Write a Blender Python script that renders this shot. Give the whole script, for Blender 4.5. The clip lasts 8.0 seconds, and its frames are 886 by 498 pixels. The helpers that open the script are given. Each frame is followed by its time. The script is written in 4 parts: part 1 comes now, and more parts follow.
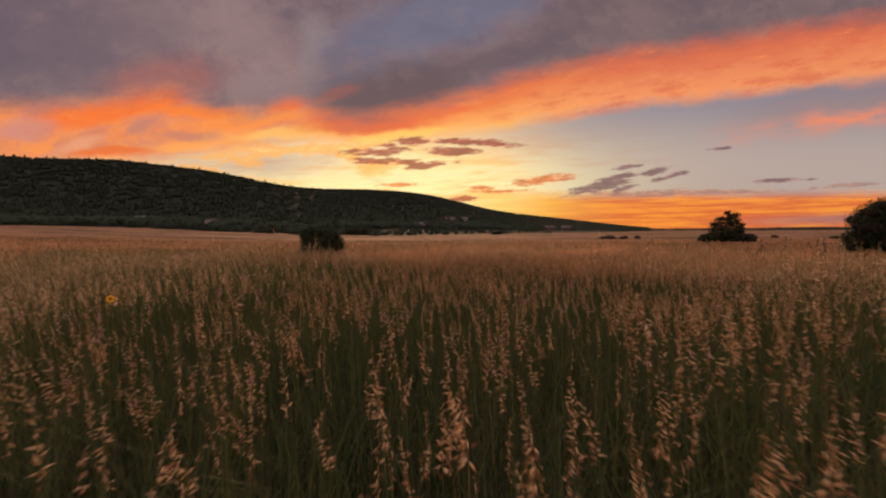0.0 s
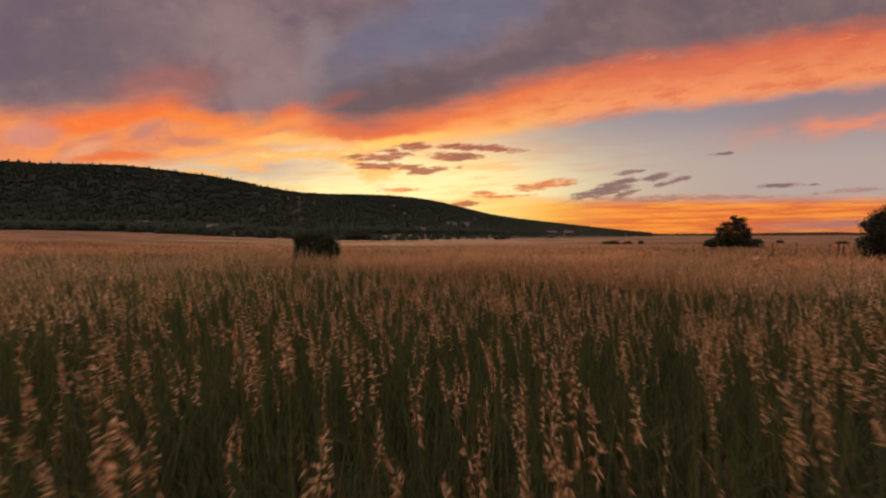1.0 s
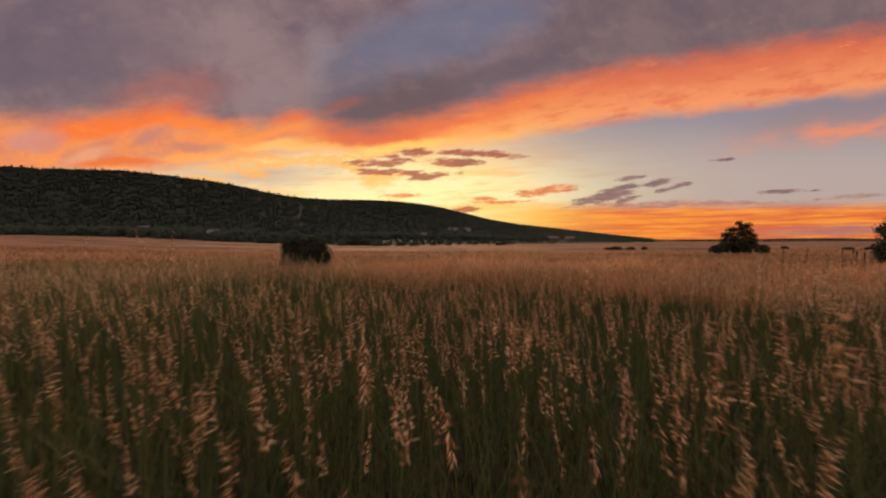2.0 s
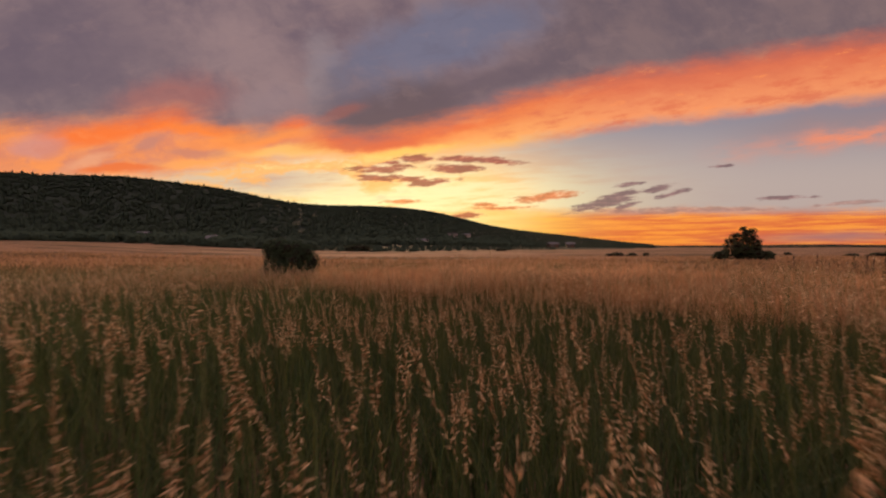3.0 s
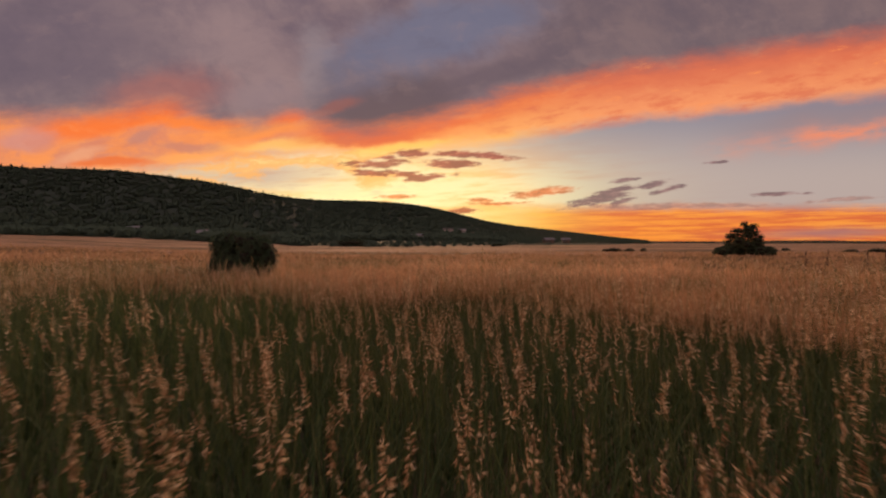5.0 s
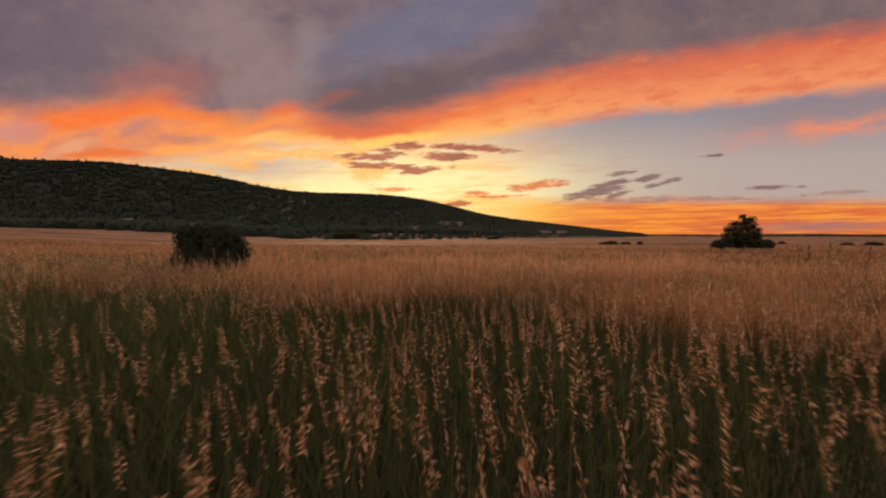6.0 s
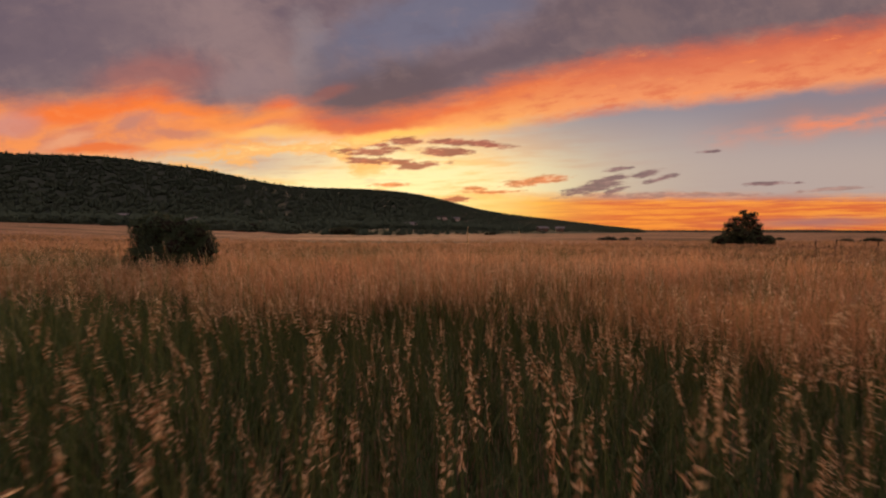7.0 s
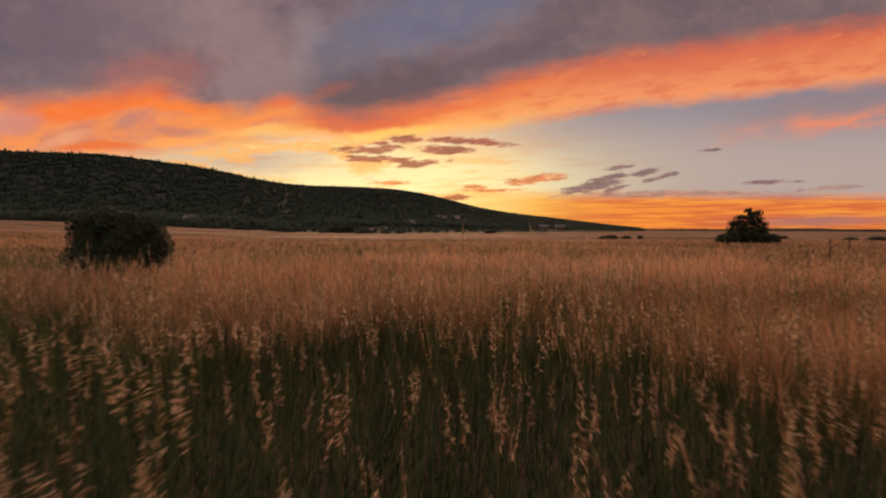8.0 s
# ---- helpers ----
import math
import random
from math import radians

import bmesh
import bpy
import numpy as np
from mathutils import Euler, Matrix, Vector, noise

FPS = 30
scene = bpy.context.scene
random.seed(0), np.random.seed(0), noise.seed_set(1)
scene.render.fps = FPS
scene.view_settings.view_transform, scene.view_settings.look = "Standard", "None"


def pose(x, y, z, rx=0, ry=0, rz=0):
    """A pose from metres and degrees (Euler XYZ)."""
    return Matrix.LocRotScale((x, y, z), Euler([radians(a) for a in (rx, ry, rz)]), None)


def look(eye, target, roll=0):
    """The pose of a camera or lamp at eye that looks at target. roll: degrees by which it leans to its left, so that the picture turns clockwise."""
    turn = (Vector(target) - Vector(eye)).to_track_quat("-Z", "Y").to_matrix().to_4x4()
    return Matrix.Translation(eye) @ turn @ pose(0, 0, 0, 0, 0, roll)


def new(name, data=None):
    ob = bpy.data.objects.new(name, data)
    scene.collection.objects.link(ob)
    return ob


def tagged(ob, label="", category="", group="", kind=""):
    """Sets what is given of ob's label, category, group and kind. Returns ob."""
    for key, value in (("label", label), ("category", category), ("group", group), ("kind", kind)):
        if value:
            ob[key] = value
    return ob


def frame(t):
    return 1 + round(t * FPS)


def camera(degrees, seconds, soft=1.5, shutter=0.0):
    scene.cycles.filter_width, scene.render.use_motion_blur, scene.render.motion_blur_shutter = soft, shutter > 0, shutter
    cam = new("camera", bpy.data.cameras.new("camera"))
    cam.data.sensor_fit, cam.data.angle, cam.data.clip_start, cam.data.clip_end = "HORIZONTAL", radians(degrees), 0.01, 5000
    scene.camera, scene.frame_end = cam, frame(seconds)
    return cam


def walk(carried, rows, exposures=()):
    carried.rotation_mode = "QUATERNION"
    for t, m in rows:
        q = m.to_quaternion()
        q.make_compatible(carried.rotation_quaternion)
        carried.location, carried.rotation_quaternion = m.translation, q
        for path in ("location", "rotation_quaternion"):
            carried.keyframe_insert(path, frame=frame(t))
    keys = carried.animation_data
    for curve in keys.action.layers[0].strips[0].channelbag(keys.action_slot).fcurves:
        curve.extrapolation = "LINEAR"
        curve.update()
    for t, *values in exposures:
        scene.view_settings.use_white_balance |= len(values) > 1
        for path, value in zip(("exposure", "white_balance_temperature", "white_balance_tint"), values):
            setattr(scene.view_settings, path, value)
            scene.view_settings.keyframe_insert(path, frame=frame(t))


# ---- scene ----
cam = camera(92.4, 8.0, soft=2.2, shutter=0.5)
walk(cam, [
    (0.0, pose(-0.147, 1.272, 1.630, 87.34, 0, 0.17) @ pose(0, 0, 0, 0, 0, -0.21)),
    (0.5, pose(-0.150, 1.674, 1.618, 87.68, 0, 0.32) @ pose(0, 0, 0, 0, 0, -0.19)),
    (1.0, pose(-0.140, 2.150, 1.606, 88.02, 0, 0.43) @ pose(0, 0, 0, 0, 0, -0.17)),
    (1.5, pose(-0.117, 2.675, 1.593, 88.28, 0, 0.54) @ pose(0, 0, 0, 0, 0, -0.15)),
    (3.0, pose(0.012, 4.361, 1.555, 89.57, 0, 0.57) @ pose(0, 0, 0, 0, 0, -0.08)),
    (3.5, pose(0.071, 4.915, 1.542, 89.57, 0, 0.54) @ pose(0, 0, 0, 0, 0, -0.05)),
    (4.0, pose(0.135, 5.453, 1.529, 89.48, 0, 0.40) @ pose(0, 0, 0, 0, 0, -0.03)),
    (4.5, pose(0.204, 5.973, 1.515, 89.28, 0, 0.20) @ pose(0, 0, 0, 0, 0, 0.00)),
    (6.0, pose(0.423, 7.466, 1.474, 87.99, 0, -0.54) @ pose(0, 0, 0, 0, 0, 0.09)),
    (6.5, pose(0.496, 7.973, 1.459, 87.56, 0, -0.77) @ pose(0, 0, 0, 0, 0, 0.12)),
    (7.0, pose(0.566, 8.510, 1.445, 87.39, 0, -0.86) @ pose(0, 0, 0, 0, 0, 0.16)),
    (7.5, pose(0.632, 9.099, 1.431, 87.25, 0, -0.89) @ pose(0, 0, 0, 0, 0, 0.19)),
    (8.0, pose(0.693, 9.763, 1.416, 87.16, 0, -0.89) @ pose(0, 0, 0, 0, 0, 0.23)),
], exposures=[(0.0, 0.0, 6480, 12), (1.5, 0.03, 6420, 12), (3.0, 0.06, 6330, 12), (4.5, 0.06, 6340, 12), (6.0, 0.02, 6450, 12), (8.0, 0.0, 6480, 12)])


# ---- node arithmetic ----
class Wire:
    """A value inside a node tree, with the usual arithmetic."""

    def __init__(self, tree, socket):
        self.tree, self.socket = tree, socket

    def __add__(self, o): return calc(self.tree, "ADD", self, o)
    def __radd__(self, o): return calc(self.tree, "ADD", self, o)
    def __sub__(self, o): return calc(self.tree, "SUBTRACT", self, o)
    def __rsub__(self, o): return calc(self.tree, "SUBTRACT", o, self)
    def __mul__(self, o): return calc(self.tree, "MULTIPLY", self, o)
    def __rmul__(self, o): return calc(self.tree, "MULTIPLY", self, o)
    def __truediv__(self, o): return calc(self.tree, "DIVIDE", self, o)


def plug(tree, socket, value):
    if isinstance(value, Wire):
        tree.links.new(value.socket, socket)
    elif isinstance(value, tuple) and len(value) == 3 and socket.type == "RGBA":
        socket.default_value = (*value, 1)
    else:
        socket.default_value = value


def calc(tree, op, a, b=0.0, c=0.0):
    n = tree.nodes.new("ShaderNodeMath")
    n.operation = op
    for s, v in zip(n.inputs, (a, b, c)):
        plug(tree, s, v)
    return Wire(tree, n.outputs[0])


def ease(tree, v, lo, hi):
    """0 below lo, 1 above hi, smooth between."""
    n = tree.nodes.new("ShaderNodeMapRange")
    n.interpolation_type = "SMOOTHSTEP"
    plug(tree, n.inputs[0], v)
    plug(tree, n.inputs[1], lo)
    plug(tree, n.inputs[2], hi)
    return Wire(tree, n.outputs[0])


def mix(tree, fac, a, b):
    n = tree.nodes.new("ShaderNodeMix")
    n.data_type = "RGBA"
    plug(tree, n.inputs[0], fac)
    plug(tree, n.inputs[6], a)
    plug(tree, n.inputs[7], b)
    return Wire(tree, n.outputs[2])


def vec(tree, x, y, z):
    n = tree.nodes.new("ShaderNodeCombineXYZ")
    for s, v in zip(n.inputs, (x, y, z)):
        plug(tree, s, v)
    return Wire(tree, n.outputs[0])


def grain(tree, at, scale, detail=4.0, rough=0.55, warp=0.0):
    n = tree.nodes.new("ShaderNodeTexNoise")
    if at is not None:
        plug(tree, n.inputs["Vector"], at)
    for k, v in (("Scale", scale), ("Detail", detail), ("Roughness", rough), ("Distortion", warp)):
        n.inputs[k].default_value = v
    return Wire(tree, n.outputs[0])


def curve(tree, v, lo, hi, stops):
    """A smooth line through (v, height) stops, heights 0 to 5."""
    n = tree.nodes.new("ShaderNodeValToRGB")
    n.color_ramp.interpolation = "CARDINAL"
    plug(tree, n.inputs[0], (v - lo) / (hi - lo))
    els = n.color_ramp.elements
    while len(els) < len(stops):
        els.new(0.5)
    for e, (p, h) in zip(els, stops):
        e.position, e.color = (p - lo) / (hi - lo), (h / 5, h / 5, h / 5, 1)
    s = tree.nodes.new("ShaderNodeSeparateColor")
    tree.links.new(n.outputs[0], s.inputs[0])
    return Wire(tree, s.outputs[0]) * 5.0


def rgb(r, g, b):
    """Linear colour from screen values."""
    return tuple(((c / 255 + 0.055) / 1.055) ** 2.4 if c > 10 else c / 255 / 12.92 for c in (r, g, b))


def group(name, numbers, colours, result):
    """An empty node group with those inputs and one output; returns it, its inputs as wires and the output's socket."""
    g = bpy.data.node_groups.new(name, "ShaderNodeTree")
    for n in numbers:
        g.interface.new_socket(n, in_out="INPUT", socket_type="NodeSocketFloat")
    for n in colours:
        g.interface.new_socket(n, in_out="INPUT", socket_type="NodeSocketColor")
    g.interface.new_socket("result", in_out="OUTPUT", socket_type=result)
    enter, leave = g.nodes.new("NodeGroupInput"), g.nodes.new("NodeGroupOutput")
    return g, [Wire(g, enter.outputs[n]) for n in (*numbers, *colours)], leave.inputs[0]


def grouped(tree, g, *values):
    n = tree.nodes.new("ShaderNodeGroup")
    n.node_tree = g
    for s, v in zip(n.inputs, values):
        plug(tree, s, v)
    return Wire(tree, n.outputs[0])


# one soft torn patch of cloud laid over a base colour
STROKE, (a, b, tex, cu, cv, ru, rv, slope, strength, base, tone), end = group(
    "cloud_stroke", ("a", "b", "texture", "cu", "cv", "ru", "rv", "slope", "strength"), ("base", "tone"), "NodeSocketColor")
qa, qb = (a - cu) / ru, (b - cv - (a - cu) * slope) / rv
body = calc(STROKE, "EXPONENT", (qa * qa + qb * qb) * -0.8) + tex
STROKE.links.new(mix(STROKE, ease(STROKE, body, 0.12, 0.85) * strength, base, tone).socket, end)
# one small ragged cloud, joined to those before it
CLOUDLET, (a, b, tex, before, cu, cv, ru, rv, slope), end = group(
    "cloudlet", ("a", "b", "texture", "before", "cu", "cv", "ru", "rv", "slope"), (), "NodeSocketFloat")
qa, qb = (a - cu) / ru, (b - cv - (a - cu) * slope) / rv
CLOUDLET.links.new(calc(CLOUDLET, "MAXIMUM", before, 1.0 - ease(CLOUDLET, qa * qa + qb * qb + tex, 0.2, 1.5)).socket, end)


# ---- sky at dusk ----
SUN_AZ, SUN_EL = -7.0, 7.0
world = bpy.data.worlds.new("dusk_sky")
scene.world = world
world.use_nodes = True
T = world.node_tree
T.nodes.clear()
coord = T.nodes.new("ShaderNodeTexCoord")
sep = T.nodes.new("ShaderNodeSeparateXYZ")
T.links.new(coord.outputs["Generated"], sep.inputs[0])
dx, dy, dz = (Wire(T, sep.outputs[k]) for k in range(3))
# chart of the western sky: U to the right, V up, ten degrees are about 1.3 units
TILT = radians(2.66)
ahead = dy * math.cos(TILT) - dz * math.sin(TILT)
up = dy * math.sin(TILT) + dz * math.cos(TILT)
safe = calc(T, "MAXIMUM", ahead, 0.12)
U = dx / safe * 7.52
V = up / safe * 7.52
wx = grain(T, vec(T, U, V * 1.6, 0.0), 0.9, 3) - 0.5
wy = grain(T, vec(T, U, V * 1.6, 7.0), 1.1, 3) - 0.5
fine = grain(T, vec(T, U * 0.9, V * 2.4, 3.0), 2.2, 5, 0.6) - 0.5
Uw = U + wx * 0.9
# clear sky behind the clouds
nishita = T.nodes.new("ShaderNodeTexSky")
nishita.sky_type = "NISHITA"
nishita.sun_disc = False
nishita.sun_elevation, nishita.sun_rotation = radians(1.0), radians(SUN_AZ)
nishita.air_density, nishita.dust_density, nishita.ozone_density = 1.0, 2.0, 1.0
high = mix(T, ease(T, V, 1.4, 3.6), mix(T, ease(T, U, 0.0, 2.6), rgb(218, 180, 158), rgb(180, 162, 154)), rgb(98, 107, 135))
low = mix(T, ease(T, U, -1.0, 5.5), rgb(255, 208, 120), rgb(240, 150, 76))
combed = grain(T, vec(T, U * 0.45, V * 3.4 - U * 0.12, 17.0), 1.5, 6, 0.62)
top_of_glow = 2.2 - ease(T, U, 0.3, 2.8) * 1.05
clear = mix(T, ease(T, V + fine * 0.5 + (combed - 0.5) * 0.6, top_of_glow - 1.5, top_of_glow), low, high)
gu, gv = (U + 1.0) / 3.0, (V - 1.25) / 0.8
glow = calc(T, "EXPONENT", (gu * gu + gv * gv) * -1.0)
clear = mix(T, calc(T, "MINIMUM", glow * 1.25, 1.0), clear, mix(T, ease(T, combed, 0.36, 0.62), rgb(255, 206, 128), rgb(255, 236, 176)))
hu, hv = (U + 0.7) / 2.7, (V - 1.0) / 0.5
heart = calc(T, "EXPONENT", (hu * hu + hv * hv) * -1.0)
clear = mix(T, heart * ease(T, combed, 0.3, 0.55) * 0.95, clear, rgb(255, 244, 178))
# dusky blue gaps in the yellow, above the hill
pu, pv = (U + 3.3 + wx) / 1.4, (V - 1.5 + wy * 0.5) / 0.2
patch = calc(T, "EXPONENT", (pu * pu + pv * pv) * -1.0)
clear = mix(T, patch * 0.8, clear, rgb(192, 170, 156))
clear = mix(T, ease(T, combed, 0.54, 0.7) * ease(T, U * -1.0, -1.5, 1.0) * ease(T, V, 0.9, 1.3) * 0.5, clear, rgb(206, 160, 126))
puff = grain(T, vec(T, U * 0.7 + V * 0.5 + wx, V * 2.2 - U * 0.15 + wy, 41.0), 1.25, 6, 0.62)
clear = mix(T, ease(T, puff, 0.47, 0.6) * ease(T, U * -1.0, -0.8, 1.2) * ease(T, V, 1.0, 1.5) * 0.75, clear, rgb(255, 178, 84))
clear = mix(T, ease(T, puff, 0.6, 0.7) * ease(T, U * -1.0, -0.8, 1.2) * ease(T, V, 1.3, 1.7) * 0.6, clear, rgb(255, 232, 150))
# lit edge of the great cloud bank
curl = grain(T, vec(T, U * 0.8, V * 1.9, 23.0), 2.6, 7, 0.62) - 0.5
wisp = grain(T, vec(T, U * 0.55 + V * 0.25, V * 2.2 - U * 0.38, 5.0), 2.0, 7, 0.66)
billow = grain(T, vec(T, U * 0.9 + wx, V * 1.8 - U * 0.2 + wy, 31.0), 1.0, 6, 0.6)


torn_u, torn_v = U + wx * 0.5 + curl * 0.3, V + wy * 0.22 + curl * 0.16


def strokes(base, rows, ragged_by=0.6, texture=None):
    """Soft torn patches of cloud: centre, half sizes, slope, screen colour, strength."""
    tex = ((texture or wisp) - 0.5) * ragged_by
    for cu, cv, ru, rv, slope, tone, strength in rows:
        base = grouped(T, STROKE, torn_u, torn_v, tex, cu, cv, ru, rv, slope, strength, base, rgb(*tone))
    return base


edge_low = curve(T, U, -9, 9, [(-9, 1.45), (-5, 1.55), (-3.7, 1.78), (-2.5, 1.86), (-1, 1.85), (0.3, 1.95), (1.3, 2.12), (2.3, 2.3), (3.3, 2.45), (4.3, 2.52), (5.3, 2.65), (6.3, 2.76), (7.8, 2.9), (9, 3.05)])
edge_high = curve(T, U, -9, 9, [(-9, 2.5), (-7.7, 2.56), (-6.7, 2.58), (-5.7, 2.68), (-4.9, 2.75), (-4.2, 2.54), (-3.6, 2.42), (-3.1, 2.48), (-2.7, 2.6), (-2.3, 2.46), (-1.7, 2.3), (-0.8, 2.4),
                               (0.3, 2.68), (1.3, 2.97), (2.3, 3.24), (3.3, 3.44), (4.3, 3.57), (5.3, 3.74), (6.3, 3.88), (7.8, 4.06), (9, 4.2)])
lower = V - edge_low + wy * 0.16 + curl * 0.2
flame = ease(T, lower + (wisp - 0.5) * 0.25, -0.1, 0.24)
rise = ease(T, lower / (edge_high - edge_low), 0.0, 1.0)
hot = mix(T, rise, mix(T, ease(T, U, 0.5, 3.5), rgb(255, 178, 98), rgb(248, 154, 96)), mix(T, ease(T, U, 0.0, 4.0), rgb(238, 114, 54), rgb(216, 104, 70)))
hot = mix(T, ease(T, wisp, 0.46, 0.66) * ease(T, U, -1.0, 2.5) * 0.75, hot, rgb(220, 108, 70))
hot = mix(T, ease(T, wisp * -1.0, -0.42, -0.3) * ease(T, U, 0.0, 3.0) * 0.65, hot, rgb(255, 148, 80))
hot = mix(T, ease(T, U * -1.0, 2.0, 3.2) * 0.9, hot, mix(T, ease(T, billow, 0.38, 0.6), rgb(214, 128, 98), rgb(246, 144, 78)))
hot = strokes(hot, [
    (-6.2, 2.42, 1.2, 0.2, 0.16, (248, 116, 42), 0.95), (-5.1, 2.66, 0.6, 0.2, 0.1, (250, 112, 32), 1.0), (-4.2, 2.42, 1.0, 0.12, -0.12, (252, 128, 46), 0.9),
    (-2.75, 2.56, 0.5, 0.16, 0.4, (250, 112, 40), 1.0), (-3.4, 2.3, 1.0, 0.12, 0.12, (252, 146, 66), 0.9)])
hot = strokes(hot, [
    (-5.4, 2.18, 0.3, 0.12, 0.3, (196, 128, 108), 0.8), (-4.5, 2.02, 0.55, 0.09, 0.0, (200, 128, 104), 0.8), (-7.4, 2.15, 0.5, 0.2, 0.0, (208, 140, 126), 0.8),
    (-6.5, 1.86, 0.5, 0.1, 0.3, (240, 168, 124), 0.6), (-4.6, 1.84, 0.7, 0.1, 0.1, (255, 166, 86), 0.8), (-2.7, 2.07, 1.1, 0.12, 0.06, (255, 192, 100), 0.85)])
hot = strokes(hot, [
    (-3.0, 1.68, 1.2, 0.11, 0.0, (206, 178, 162), 0.9), (-5.9, 1.74, 0.8, 0.07, 0.0, (235, 112, 52), 0.9), (-1.4, 2.2, 1.1, 0.15, 0.03, (222, 96, 56), 0.9),
    (-0.1, 2.4, 0.9, 0.1, 0.2, (232, 108, 58), 0.8), (-0.9, 1.98, 1.0, 0.1, 0.13, (255, 202, 96), 0.9), (0.7, 2.1, 1.0, 0.12, 0.16, (255, 184, 92), 0.85)])
sky = mix(T, flame, clear, hot)
# grey bank overhead
bank_tone = grain(T, vec(T, U * 0.5 + V * 0.32, V * 0.75 - U * 0.1, 11.0), 0.9, 6, 0.58)
small_tone = grain(T, vec(T, U * 1.0 + V * 0.55 + wx * 0.4, V * 0.75 - U * 0.2 + wy * 0.4, 15.0), 1.3, 7, 0.6)
bank = mix(T, ease(T, bank_tone * 0.55 + small_tone * 0.45, 0.36, 0.64), rgb(108, 90, 99), rgb(138, 114, 114))
bank = mix(T, ease(T, U, 0.6, 2.4) * 0.8, bank, mix(T, ease(T, small_tone, 0.3, 0.7), rgb(104, 87, 92), rgb(122, 99, 98)))
bank = strokes(bank, [
    (-7.2, 3.9, 1.9, 0.9, 0.0, (102, 86, 97), 0.7), (-3.5, 3.75, 1.2, 0.9, -0.5, (150, 123, 121), 0.75), (-5.0, 3.0, 1.0, 0.4, 0.1, (166, 100, 90), 0.7),
    (-3.0, 2.85, 0.9, 0.28, -0.1, (142, 118, 120), 0.7), (-2.25, 3.4, 0.35, 0.9, -0.6, (140, 128, 132), 0.5)], 0.8, small_tone)
bank = strokes(bank, [
    (-0.9, 2.85, 1.5, 0.5, 0.12, (92, 77, 84), 0.95), (-1.7, 3.3, 0.6, 0.5, 0.6, (104, 94, 106), 0.7), (0.0, 4.15, 1.8, 0.6, 0.22, (103, 106, 128), 0.8),
    (1.0, 3.35, 1.3, 0.22, 0.3, (98, 82, 90), 0.7), (-1.9, 2.75, 0.35, 0.12, 0.3, (150, 84, 74), 0.6)], 0.8, small_tone)
sky = mix(T, ease(T, V - edge_high + wy * 0.2 + curl * 0.22 + (wisp - 0.5) * 0.4, -0.28, 0.3), sky, bank)
# fine tufts and combed streaks through all the high cloud
flock = grain(T, vec(T, U * 0.8 + V * 0.5 + wx * 0.8, V * 1.7 - U * 0.35 + wy * 0.8, 51.0), 1.6, 8, 0.62)
over = ease(T, V - edge_low, 0.1, 0.5)
sky = mix(T, ease(T, flock, 0.5, 0.72) * over * 0.2, sky, mix(T, ease(T, V - edge_high, -0.3, 0.3), rgb(255, 170, 104), rgb(156, 126, 120)))
sky = mix(T, ease(T, flock * -1.0, -0.5, -0.3) * over * 0.16, sky, mix(T, ease(T, V - edge_high, -0.3, 0.3), rgb(196, 92, 64), rgb(84, 72, 84)))
# second bank low in the north-west
second = V - 1.95 - (U - 4.66) * 0.135
veil = calc(T, "EXPONENT", (second - 0.28 + wy * 0.3) * (second - 0.28 + wy * 0.3) * -9.0) * ease(T, U, 4.2, 6.6)
sky = mix(T, veil * 0.7, sky, rgb(150, 126, 126))
lit = calc(T, "EXPONENT", (second + wy * 0.35) * (second + wy * 0.35) * -38.0) * (ease(T, Uw, 4.2, 5.2) * 0.35 + ease(T, Uw, 5.6, 7.0) * 0.65)
sky = mix(T, lit * ease(T, wisp, 0.28, 0.62) * 0.9, sky, rgb(240, 138, 98))
# stratus along the horizon
layers = grain(T, vec(T, U * 0.4, V * 8.0 - U * 0.1, 2.0), 1.7, 6, 0.66)
strat = mix(T, ease(T, layers, 0.36, 0.62), rgb(252, 152, 46), rgb(218, 98, 42))
strat = mix(T, ease(T, V, 0.78, 1.05) * ease(T, layers, 0.4, 0.6), strat, rgb(176, 118, 104))
strat = mix(T, ease(T, U * -1.0, -3.4, 0.0), strat, rgb(255, 206, 84))
mu, mv = (U - 6.9) / 1.5, (V - 0.5 - (U - 6.9) * 0.02 + fine * 0.1) / 0.09
strat = mix(T, calc(T, "EXPONENT", (mu * mu + mv * mv) * -1.0) * 0.9, strat, rgb(160, 105, 105))
sky = mix(T, (1.0 - ease(T, V + fine * 0.18, 0.84, 1.08)) * ease(T, U, -0.5, 2.2) * 0.92, sky, strat)
# small dark clouds against the glow: centre, half sizes, slope
ragged = grain(T, vec(T, U * 0.8, V * 3.2 - U * 0.3, 9.0), 3.6, 7, 0.72) - 0.5
ragged2 = grain(T, vec(T, U, V * 3.2, 13.0), 1.5, 4) - 0.5


small_u, small_v, fray = U + ragged2 * 0.4, V + ragged2 * 0.12, ragged * 6.5


def cloudlets(tone, rows, depth=0.9):
    global sky
    total = 0.0
    for row in rows:
        total = grouped(T, CLOUDLET, small_u, small_v, fray, total, *row)
    body = mix(T, ease(T, ragged, -0.12, 0.16), tuple(c * 0.8 for c in tone), (tone[0] * 1.6, tone[1] * 1.35, tone[2] * 1.2))
    sky = mix(T, total * depth, sky, body)


